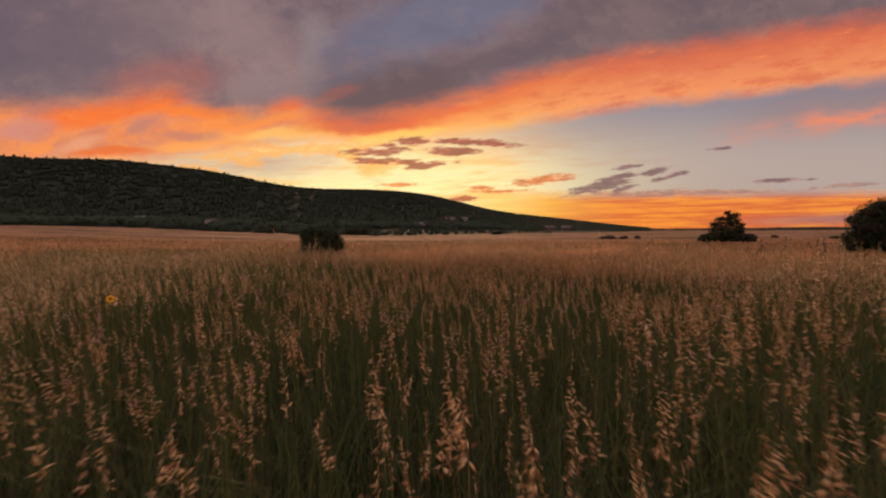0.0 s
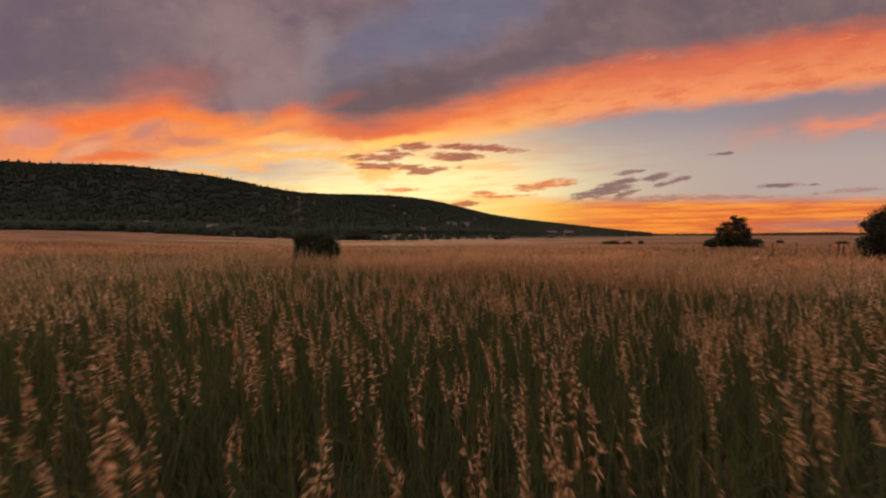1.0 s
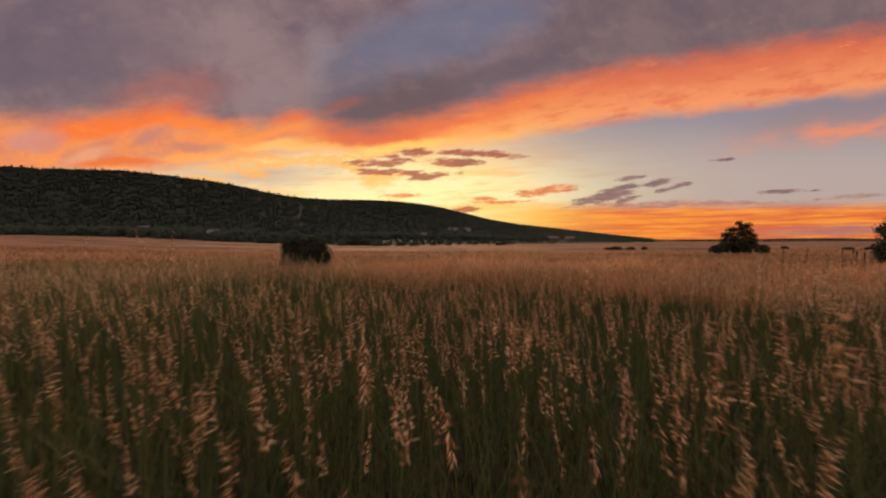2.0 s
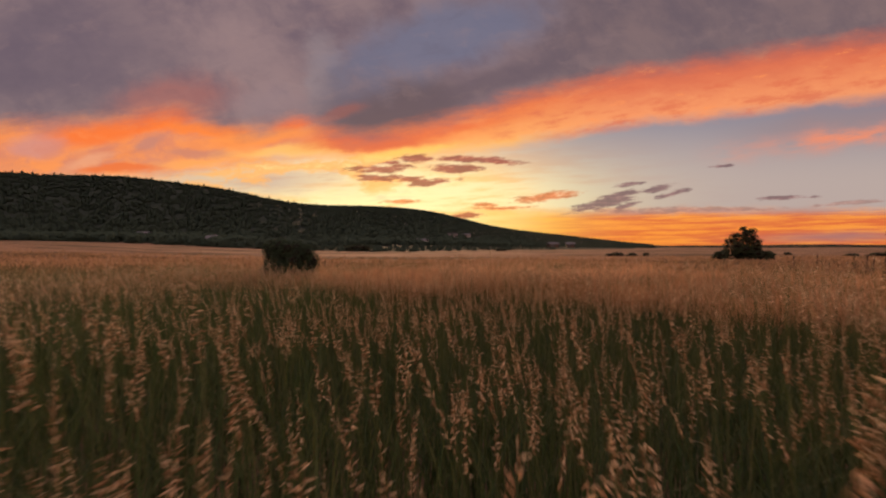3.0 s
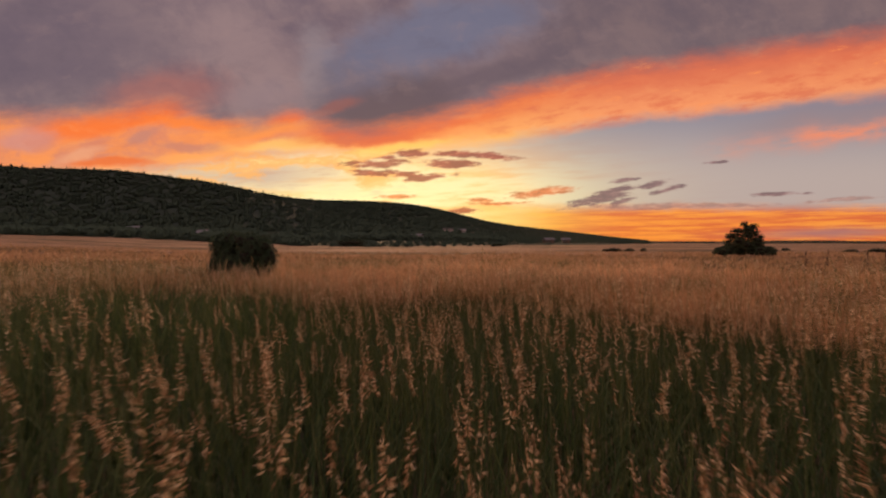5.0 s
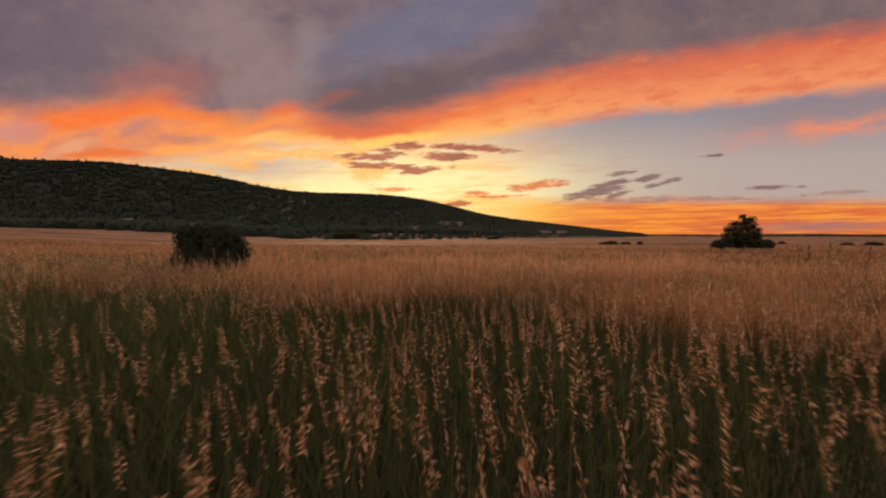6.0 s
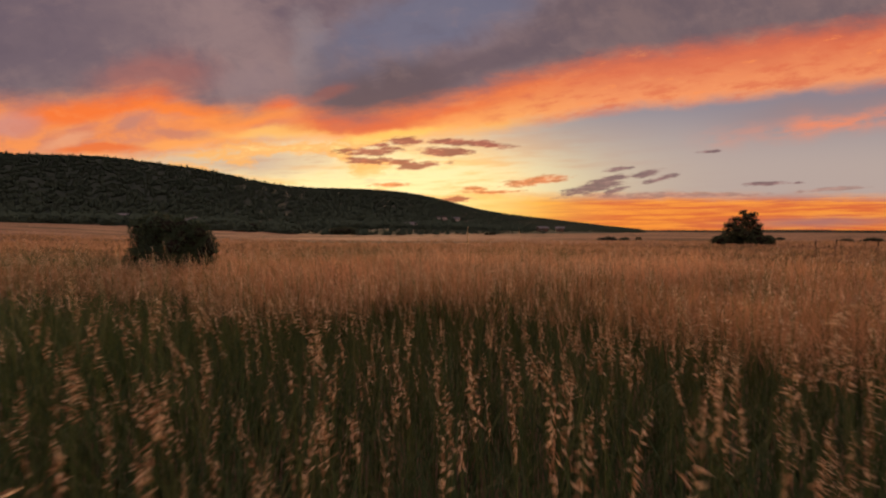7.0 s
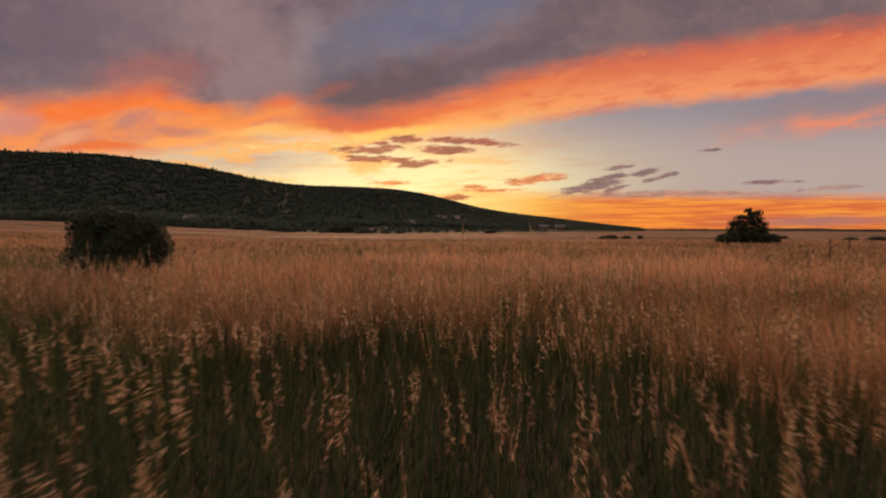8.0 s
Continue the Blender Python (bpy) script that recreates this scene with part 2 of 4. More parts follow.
cloudlets(rgb(150, 72, 66), [
    (-1.2, 1.73, 0.5, 0.085, 0.04), (-1.02, 1.84, 0.15, 0.04, 0.0), (-0.55, 1.91, 0.32, 0.08, -0.02), (0.1, 1.73, 0.5, 0.08, -0.02), (0.25, 1.90, 0.5, 0.06, 0.0),
    (0.85, 1.87, 0.5, 0.055, -0.12), (-1.3, 1.56, 0.36, 0.055, -0.05), (-0.6, 1.54, 0.5, 0.055, -0.12), (-0.2, 1.5, 0.4, 0.06, 0.1), (0.36, 0.90, 0.28, 0.045, 0.0)])
cloudlets(rgb(206, 118, 70), [(1.75, 1.21, 0.62, 0.085, 0.13), (1.0, 1.02, 0.5, 0.035, 0.0), (-0.9, 1.13, 0.35, 0.04, 0.0), (0.7, 1.08, 0.25, 0.04, 0.0)])
cloudlets(rgb(126, 97, 101), [
    (2.85, 1.12, 0.6, 0.085, 0.22), (3.1, 1.25, 0.36, 0.07, 0.2), (3.18, 1.43, 0.26, 0.045, 0.08), (3.75, 1.36, 0.25, 0.055, 0.2), (4.0, 1.27, 0.26, 0.055, 0.25),
    (3.2, 1.06, 0.25, 0.05, 0.3), (6.0, 1.20, 0.6, 0.034, 0.02), (4.85, 1.76, 0.2, 0.02, 0.06)])
cloudlets(rgb(160, 118, 110), [(4.6, 1.0, 1.3, 0.04, 0.0), (7.1, 1.1, 0.6, 0.035, 0.05), (3.3, 0.96, 0.8, 0.035, 0.0)], 0.6)
# the rest of the dome: soft mauve and rose cloud with the clear dusk between
east = grain(T, Wire(T, coord.outputs["Generated"]), 2.2, 4)
dome = mix(T, ease(T, east, 0.35, 0.7), rgb(176, 150, 160), rgb(244, 188, 168))
dome = mix(T, ease(T, dz, 0.05, 0.6), rgb(246, 194, 174), dome)
dome = mix(T, ease(T, dz, 0.5, 0.9) * 0.8, dome, rgb(120, 126, 152))
sky = mix(T, ease(T, ahead, 0.3, 0.62), dome, sky)
cool = mix(T, 0.015, sky, Wire(T, nishita.outputs[0]))
bg = T.nodes.new("ShaderNodeBackground")
plug(T, bg.inputs[0], cool)
bg.inputs[1].default_value = 1.0
out = T.nodes.new("ShaderNodeOutputWorld")
T.links.new(bg.outputs[0], out.inputs[0])

sun = new("sun", bpy.data.lights.new("sun", "SUN"))
sun.data.energy, sun.data.angle, sun.data.color = 3.5, radians(25), (1.0, 0.58, 0.30)
sun_way = Vector((math.sin(radians(SUN_AZ)) * math.cos(radians(SUN_EL)), math.cos(radians(SUN_AZ)) * math.cos(radians(SUN_EL)), math.sin(radians(SUN_EL))))
sun.matrix_basis = look(sun_way * 50, (0, 0, 0))


# ---- materials ----
def material(name, tones, scale, rough=0.8, bump=0.0, bump_scale=40.0, island=0.0, through_light=0.0, stretch=(1, 1, 1), spec=0.3, contrast=1.0):
    """Noise-varied surface: tones dark to light; island: how far single pieces differ; through_light: light let through thin leaves."""
    m = bpy.data.materials.new(name)
    m.use_nodes = True
    t = m.node_tree
    p = t.nodes["Principled BSDF"]
    tc = t.nodes.new("ShaderNodeTexCoord")
    mp = t.nodes.new("ShaderNodeMapping")
    mp.inputs["Scale"].default_value = stretch
    t.links.new(tc.outputs["Object"], mp.inputs[0])
    at = Wire(t, mp.outputs[0])
    v = grain(t, at, scale, 5) * 0.65 + grain(t, at, scale * 9.0, 4) * 0.35
    v = (v - 0.5) * contrast + 0.5
    if island:
        g = t.nodes.new("ShaderNodeNewGeometry")
        v = v + (Wire(t, g.outputs["Random Per Island"]) - 0.5) * island
    if len(tones) == 2:
        c = mix(t, ease(t, v, 0.3, 0.7), tones[0], tones[1])
    else:
        c = mix(t, ease(t, v, 0.25, 0.5), tones[0], tones[1])
        c = mix(t, ease(t, v, 0.5, 0.78), c, tones[2])
    plug(t, p.inputs["Base Color"], c)
    p.inputs["Roughness"].default_value = rough
    p.inputs["Specular IOR Level"].default_value = spec
    if bump:
        b = t.nodes.new("ShaderNodeBump")
        b.inputs["Strength"].default_value = bump
        b.inputs["Distance"].default_value = 0.02
        plug(t, b.inputs["Height"], grain(t, at, bump_scale, 5, 0.6))
        t.links.new(b.outputs[0], p.inputs["Normal"])
    if through_light:
        tr = t.nodes.new("ShaderNodeBsdfTranslucent")
        plug(t, tr.inputs[0], c)
        ms = t.nodes.new("ShaderNodeMixShader")
        ms.inputs[0].default_value = through_light
        t.links.new(p.outputs[0], ms.inputs[1])
        t.links.new(tr.outputs[0], ms.inputs[2])
        t.links.new(ms.outputs[0], t.nodes["Material Output"].inputs[0])
    return m


# straw tones; the palest, on random pieces, is painted in for bright highlights
STRAW = material("dry_seed_head", [(0.36, 0.21, 0.10), (0.66, 0.41, 0.215), (0.93, 0.74, 0.48)], 0.9, 0.6, island=1.15, through_light=0.4)
FAR_STRAW = material("far_dry_grass", [(0.17, 0.135, 0.072), (0.42, 0.27, 0.15), (0.60, 0.39, 0.235)], 0.06, 0.9, contrast=1.6, island=0.35, through_light=0.4, stretch=(0.35, 1, 1), spec=0.05)
PLUME = material("fine_pink_grass", [(0.32, 0.20, 0.10), (0.63, 0.375, 0.205), (0.78, 0.50, 0.30)], 0.16, 0.8, contrast=2.6, island=0.3, through_light=0.45, stretch=(0.5, 1, 1), spec=0.1)
STEM = material("grass_stem", [(0.055, 0.09, 0.027), (0.10, 0.13, 0.038), (0.19, 0.185, 0.07)], 1.2, 0.6, island=0.4, through_light=0.15)
BLADE = material("grass_blade", [(0.038, 0.070, 0.025), (0.066, 0.108, 0.035), (0.125, 0.15, 0.05)], 1.0, 0.6, island=0.5, through_light=0.4)
SOIL = material("meadow_floor", [(0.13, 0.10, 0.055), (0.29, 0.18, 0.10), (0.40, 0.255, 0.145)], 0.06, 0.95, contrast=2.8, bump=0.6, bump_scale=3.0, stretch=(0.35, 1, 1), spec=0.05)
JUNIPER = material("juniper_foliage", [(0.023, 0.046, 0.025), (0.040, 0.072, 0.037), (0.064, 0.098, 0.047)], 2.0, 0.7, island=0.5, through_light=0.1)
PINE = material("pine_foliage", [(0.024, 0.040, 0.020), (0.041, 0.062, 0.030), (0.063, 0.086, 0.040)], 0.8, 0.7, island=0.5, through_light=0.08)
# near-black colour standing in for the shade deep inside the crowns
CORE_SHADE = material("crown_core_shade", [(0.014, 0.013, 0.010), (0.030, 0.026, 0.020)], 9.0, 0.95, bump=0.8, bump_scale=30, spec=0.05)
BARK = material("bark", [(0.05, 0.035, 0.025), (0.12, 0.085, 0.06)], 6.0, 0.9, bump=0.8, bump_scale=20, stretch=(1, 1, 0.25))
HILLSIDE = material("wooded_hillside", [(0.036, 0.050, 0.035), (0.040, 0.055, 0.038), (0.044, 0.059, 0.041)], 0.012, 0.95, bump=0.2, bump_scale=0.2, spec=0.05)
WOODS = material("hill_trees", [(0.052, 0.075, 0.050), (0.056, 0.080, 0.053), (0.060, 0.085, 0.056)], 0.02, 0.95, island=0.1, spec=0.0)
MESA = material("far_mesa", [(0.03, 0.028, 0.02), (0.07, 0.055, 0.035)], 0.01, 0.95, spec=0.05)
PALE_WALL = material("pale_house_wall", [(0.34, 0.32, 0.30), (0.45, 0.42, 0.39)], 0.8, 0.8)
TAN_WALL = material("tan_house_wall", [(0.06, 0.05, 0.04), (0.095, 0.08, 0.06)], 0.8, 0.8)
METAL_ROOF = material("pale_metal_roof", [(0.13, 0.13, 0.13), (0.2, 0.2, 0.2)], 0.6, 0.8)
DARK_ROOF = material("dark_shingle_roof", [(0.05, 0.045, 0.04), (0.10, 0.09, 0.08)], 2.0, 0.9)
GLASS = material("window_glass", [(0.02, 0.025, 0.03), (0.04, 0.045, 0.05)], 0.5, 0.08, spec=0.6)
DOOR = material("house_door", [(0.10, 0.06, 0.04), (0.16, 0.09, 0.06)], 2.0, 0.6)
PETAL = material("yellow_petal", [(0.70, 0.40, 0.02), (0.85, 0.58, 0.04)], 20.0, 0.6, island=0.4, through_light=0.35)
DISC = material("flower_disc", [(0.035, 0.018, 0.010), (0.09, 0.045, 0.02)], 120.0, 0.9, bump=0.8, bump_scale=300)
GREEN = material("flower_leaf", [(0.03, 0.05, 0.015), (0.06, 0.09, 0.03)], 8.0, 0.9, spec=0.1, through_light=0.2)
STALK = material("dead_stalk", [(0.06, 0.04, 0.025), (0.14, 0.095, 0.06)], 5.0, 0.9)


# ---- the lie of the land ----
def step(v, lo, hi):
    s = np.clip((np.asarray(v, float) - lo) / (hi - lo), 0, 1)
    return s * s * (3 - 2 * s)


def land(x, y):
    """Height of the meadow: it falls gently ahead, lies flat, and rises to the west wood."""
    x, y = np.asarray(x, float), np.asarray(y, float)
    z = 0.08 - 0.022 * np.clip(y, -20, 12) - 0.85 * step(y, 6, 105) + 0.5 * step(y, 95, 190)
    z = z + 4.6 * step(-x - 0.15 * y, 5, 175) * step(y, 10, 150)
    z = z - 0.3 * step(x, 10, 28) * (1 - step(y, 60, 110))
    z = z + 0.05 * np.sin(x * 0.31 + 1.0) * np.cos(y * 0.27) + 0.03 * np.sin(x * 0.9 + y * 0.5)
    z = z + 0.25 * np.sin(x * 0.045 + 2) * np.sin(y * 0.06) * step(y, 20, 60)
    return z - 6 * step(y, 2000, 4000)


def mesh_of(name, verts, tris, mats, index=None, smooth=False):
    me = bpy.data.meshes.new(name)
    verts, tris = np.asarray(verts, np.float32), np.asarray(tris, np.int32)
    n = len(tris)
    me.vertices.add(len(verts))
    me.vertices.foreach_set("co", verts.ravel())
    me.loops.add(n * 3)
    me.loops.foreach_set("vertex_index", tris.ravel())
    me.polygons.add(n)
    me.polygons.foreach_set("loop_start", np.arange(0, n * 3, 3, dtype=np.int32))
    for m in mats:
        me.materials.append(m)
    if index is not None:
        me.polygons.foreach_set("material_index", np.asarray(index, np.int32))
    if smooth:
        me.polygons.foreach_set("use_smooth", np.ones(n, bool))
    me.update(calc_edges=True)
    return me


def sheet(name, xs, ys, height, mat):
    """A grid of land over the lines xs and ys."""
    X, Y = np.meshgrid(xs, ys)
    v = np.stack([X, Y, height(X, Y)], -1).reshape(-1, 3)
    w, h = len(xs), len(ys)
    i = (np.arange(h - 1)[:, None] * w + np.arange(w - 1)[None]).ravel()
    t = np.concatenate([np.stack([i, i + 1, i + w + 1], 1), np.stack([i, i + w + 1, i + w], 1)])
    return new(name, mesh_of(name, v, t, [mat], smooth=True))


half = np.concatenate([np.linspace(0, 60, 60), np.geomspace(62, 4600, 55)])
lines_x = np.concatenate([-half[:0:-1], half])
lines_y = np.concatenate([-np.geomspace(4600, 12, 40), np.linspace(-10, 60, 100), np.geomspace(62, 4700, 80)])
ground = tagged(sheet("ground", lines_x, lines_y, land, SOIL), "tan dry meadow floor of thatch and soil", "ground", kind="structure")

# hill: height of its crest by bearing, distance of the crest, and the slope up to it
BEARING = np.array([-2.6, -1.6, -1.04, -0.91, -0.75, -0.64, -0.54, -0.47, -0.38, -0.30, -0.22, -0.14, -0.06, 0.02, 0.09, 0.16, 0.29, 0.42, 0.52])
CREST = np.array([0.15, 0.185, 0.172, 0.164, 0.161, 0.147, 0.133, 0.119, 0.101, 0.093, 0.090, 0.088, 0.082, 0.066, 0.046, 0.035, 0.022, 0.007, -0.002])


def crest_of(u):
    return sum(np.interp(u + o, BEARING, CREST) for o in (-0.03, 0.0, 0.03)) / 3


def hill_point(u, s):
    """u: bearing; s: 0 at the foot, 1 at the crest, beyond 1 down the far side."""
    u, s = np.asarray(u, float), np.asarray(s, float)
    far = 950 + 500 * step(u, -0.3, 0.4)
    foot = 190 + 25 * np.sin(u * 6)
    y = foot + (far - foot) * s
    top = crest_of(u) * far + 1.6
    rise = np.where(s < 1, 0.22 * s + 0.78 * step(s, 0.12, 1.05), np.maximum(0, 1 - (s - 1) * 1.2))
    x = u * y
    bumps = 3 * np.sin(u * 19 + s * 2) * np.sin(s * 5) * np.clip(top / 160, 0, 1) * step(s, 0.15, 0.5) * (1 - step(s, 0.7, 1.0))
    z = land(x, y) * (1 - step(s, 0, 0.3)) - 0.3 + np.maximum(top, -6) * rise + bumps
    return x, y, z


us, ss = np.linspace(-2.5, 0.52, 170), np.linspace(0, 1.6, 70)
gu_, gs_ = np.meshgrid(us, ss)
hx, hy, hz = hill_point(gu_, gs_)
w_, i_ = len(us), (np.arange(len(ss) - 1)[:, None] * len(us) + np.arange(len(us) - 1)[None]).ravel()
hill = new("hill", mesh_of("hill", np.stack([hx, hy, hz], -1).reshape(-1, 3),
                           np.concatenate([np.stack([i_, i_ + 1, i_ + w_ + 1], 1), np.stack([i_, i_ + w_ + 1, i_ + w_], 1)]), [HILLSIDE], smooth=True))
tagged(hill, "long dark wooded hill in dusk shade", "hill", kind="structure")

# low mesas on the horizon
mx = np.linspace(-1200, 4400, 220)


def mesa_height(X, Y):
    prof = 9 + 5 * np.sin(X * 0.0021 + 1) + 3 * np.sin(X * 0.0067) + 1.2 * np.sin(X * 0.021)
    return -8 + np.maximum(prof, 2) * step(Y, 3200, 3350)


mesa = tagged(sheet("backdrop_mesa", mx, np.linspace(3150, 3900, 14), mesa_height, MESA), "low dark mesa along the far horizon", "mesa", kind="structure")


# ---- helpers for things ----
def thing(name, x, y, z, label, category, group=""):
    e = new(name)
    e.matrix_basis = Matrix.Translation((x, y, z))
    return tagged(e, label, category, group)


def part(name, bm, mat, parent, label=""):
    if isinstance(bm, bpy.types.Mesh):
        me = bm
    else:
        me = bpy.data.meshes.new(name)
        bm.to_mesh(me)
        bm.free()
    if not me.materials:
        me.materials.append(mat)
    o = new(name, me)
    o.parent = parent
    return tagged(o, label)


def tube_arrays(points, radii, sides=6):
    """A tapered limb along points."""
    points = np.asarray(points, float)
    v, t = [], []
    for k, (p, r) in enumerate(zip(points, radii)):
        d = points[min(k + 1, len(points) - 1)] - points[max(k - 1, 0)]
        d = d / (np.linalg.norm(d) + 1e-9)
        a = np.cross(d, (0.3, 1, 0.2))
        a /= np.linalg.norm(a)
        b = np.cross(d, a)
        for s in range(sides):
            q = 2 * math.pi * s / sides
            v.append(p + r * (math.cos(q) * a + math.sin(q) * b))
    for k in range(len(points) - 1):
        for s in range(sides):
            i, j = k * sides + s, k * sides + (s + 1) % sides
            t += [(i, j, j + sides), (i, j + sides, i + sides)]
    top = (len(points) - 1) * sides
    t += [(top, top + s, top + s + 1) for s in range(1, sides - 1)]
    return np.array(v), np.array(t)


def joined(pieces):
    vs, ts, n = [], [], 0
    for v, t in pieces:
        vs.append(v)
        ts.append(t + n)
        n += len(v)
    return np.concatenate(vs), np.concatenate(ts)


def unit(a):
    return a / (np.linalg.norm(a, axis=-1, keepdims=True) + 1e-9)


def sprigs(centres, outward, size, blades, rng, width=0.32):
    """Small leaf sprays: several pointed leaves fanning out of each centre."""
    n = len(centres)
    c = np.repeat(centres, blades, 0)
    d = unit(np.repeat(outward, blades, 0) + rng.normal(0, 0.75, (n * blades, 3)))
    side = unit(np.cross(d, rng.normal(0, 1, (n * blades, 3))))
    ln = size * rng.uniform(0.6, 1.3, (n * blades, 1))
    v = np.stack([c, c + d * ln * 0.45 + side * ln * width * 0.5, c + d * ln, c + d * ln * 0.45 - side * ln * width * 0.5], 1)
    i = np.arange(n * blades)[:, None] * 4
    t = np.concatenate([i + [[0, 1, 2]], i + [[0, 2, 3]]])
    return v.reshape(-1, 3), t


def crown_of(lobes, per_lobe, size, blades, rng, width=0.32):
    """Foliage round lobes (x, y, z, rx, ry, rz): a knobbly heart to each lobe, coloured as shaded inside, and leaf
    sprays over it.
    """
    bm = bmesh.new()
    bmesh.ops.create_icosphere(bm, subdivisions=1, radius=1)
    ball = np.array([v.co[:] for v in bm.verts])
    faces = np.array([[v.index for v in f.verts] for f in bm.faces])
    bm.free()
    cs, ds, hearts = [], [], []
    for x, y, z, a, b, c in lobes:
        k = max(240 if per_lobe > 1000 else 12, int(per_lobe * a * b))
        d = unit(rng.normal(0, 1, (k, 3)))
        r = 0.72 + 0.28 * rng.random((k, 1)) ** 0.7
        cs.append(np.array((x, y, z)) + d * r * (a, b, c))
        ds.append(d + (0, 0, 0.25))
        # added solid heart: stops the view through, its dark colour paints inner shade
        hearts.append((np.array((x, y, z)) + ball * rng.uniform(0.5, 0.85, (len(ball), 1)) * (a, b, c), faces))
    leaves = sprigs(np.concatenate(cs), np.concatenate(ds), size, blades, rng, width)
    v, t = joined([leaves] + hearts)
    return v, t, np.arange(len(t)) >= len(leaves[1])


def tree(name, x, y, lobes, trunk_h, trunk_r, per_lobe, leaf, blades, seed, mat, label, category, group="", z=None, spread=0.0):
    rng = np.random.default_rng(seed)
    base = float(land(x, y)) if z is None else z
    root = thing(name, x, y, base, label, category, group)
    pts = [(0, 0, -0.1)] + [(0.04 * trunk_h * math.sin(k * 1.7 + seed), 0.04 * trunk_h * math.cos(k * 2.1), trunk_h * k / 5) for k in range(1, 6)]
    radii = [trunk_r * (1.25 - 0.2 * k) for k in range(6)]
    v, t = tube_arrays(pts, radii, 7)
    part("trunk", mesh_of("trunk", v, t, [BARK], smooth=True), BARK, root)
    for lx, ly, lz, a, b, c in lobes[::max(1, len(lobes) // 11)]:
        start = np.array(pts[min(5, max(1, int(5 * min(1, lz * 0.7 / trunk_h))))])
        end = np.array((lx, ly, lz))
        mid = (start + end) / 2 + (0, 0, 0.06 * trunk_h)
        v, t = tube_arrays([start, mid, end], [trunk_r * 0.4, trunk_r * 0.25, trunk_r * 0.08], 5)
        part("limb", mesh_of("limb", v, t, [BARK], smooth=True), BARK, root)
    v, t, inner = crown_of(lobes, per_lobe, leaf, blades, rng)
    # second slot: hearts painted dark as the crown's shaded inside
    part("crown", mesh_of("crown", v, t, [mat, CORE_SHADE], inner), mat, root)
    return root


def mound_lobes(w, d, h, n, seed, low=0.25, knob=1.0):
    """Lobes for a rounded shrub of that width, depth and height."""
    rng = np.random.default_rng(seed)
    rows = []
    for k in range(n):
        a = rng.uniform(0, 2 * math.pi)
        r = rng.uniform(0.15, 0.85) ** 0.6
        zz = h * rng.uniform(low, 1.0 - 0.45 * r * r)
        s = rng.uniform(0.22, 0.36) * knob
        g = 0.8 + 0.3 * (1 - knob)
        rows.append((0.5 * w * r * math.cos(a) * g, 0.5 * d * r * math.sin(a) * g, zz * (0.82 + 0.2 * (1 - knob)), s * w, s * d, s * h))
    return rows


# ---- shrubs and trees in the meadow ----
tree("juniper_bush", -4.76, 17.1, mound_lobes(1.4, 1.3, 1.92, 70, 5, 0.35, 0.55) + [(-0.62, 0, 1.68, 0.15, 0.25, 0.2), (0.6, 0, 1.6, 0.15, 0.25, 0.2), (0.76, 0, 1.3, 0.15, 0.2, 0.3), (0.66, -0.1, 1.2, 0.13, 0.18, 0.26), (-0.42, 0, 1.25, 0.28, 0.4, 0.55), (0.3, 0, 1.25, 0.3, 0.4, 0.5), (-0.3, 0.1, 1.72, 0.3, 0.35, 0.32), (0.2, 0.1, 1.68, 0.28, 0.35, 0.28), (-0.02, 0, 1.72, 0.26, 0.3, 0.24), (-0.5, 0.1, 1.66, 0.22, 0.3, 0.24), (0.46, 0.1, 1.62, 0.22, 0.3, 0.24), (-0.62, 0.2, 1.25, 0.2, 0.3, 0.4), (0.58, 0.2, 1.22, 0.2, 0.3, 0.4),
     (-0.52, 0, 1.45, 0.24, 0.3, 0.32), (0.45, 0, 1.42, 0.24, 0.3, 0.32), (-0.56, -0.1, 1.0, 0.22, 0.3, 0.4), (0.5, -0.1, 1.0, 0.22, 0.3, 0.4)],
     1.3, 0.09, 4200, 0.045, 4, 5, JUNIPER, "dense dark green juniper bush standing in tall grass", "bush")
pine_lobes = []
rng = np.random.default_rng(41)
for k in range(9):
    q = k / 8
    rad = 2.6 * (1 - q) ** 0.6 + 0.4
    for j in range(6 if q < 0.5 else 4 if q < 0.85 else 2):
        a = k * 2.4 + j * (6.28 / (6 if q < 0.5 else 4)) + rng.uniform(-0.5, 0.5)
        r = rad * rng.uniform(0.55, 1.05)
        s = rng.uniform(0.45, 0.75) * (1.1 - 0.4 * q)
        pine_lobes.append((r * math.cos(a), r * math.sin(a), 0.55 + 4.6 * q + rng.uniform(-0.35, 0.35), s * 1.2, s * 1.2, s * 0.75))
        pine_lobes.append((0.45 * r * math.cos(a), 0.45 * r * math.sin(a), 0.5 + 4.7 * q, s, s, s * 0.45))
tree("pine_tree", 47.6, 73, pine_lobes, 5.0, 0.2, 130, 0.24, 5, 42, PINE, "lone dark pine tree with a broad conical crown", "tree")
tree("shrub", 44.2, 72.6, mound_lobes(2.8, 2.4, 1.7, 14, 8, 0.2), 1.0, 0.08, 120, 0.28, 5, 8, PINE, "low dark shrub beside the pine tree", "shrub", "shrubs at the pine")
tree("shrub", 49.9, 72.4, mound_lobes(3.2, 2.4, 1.7, 14, 9, 0.2), 1.0, 0.08, 120, 0.28, 5, 9, PINE, "low dark shrub beside the pine tree", "shrub", "shrubs at the pine")
tree("shrub", 49.9, 73.5, mound_lobes(1.2, 1.2, 3.1, 8, 10, 0.5), 2.4, 0.06, 160, 0.25, 5, 10, PINE, "slim young pine beside the larger pine", "shrub", "shrubs at the pine")
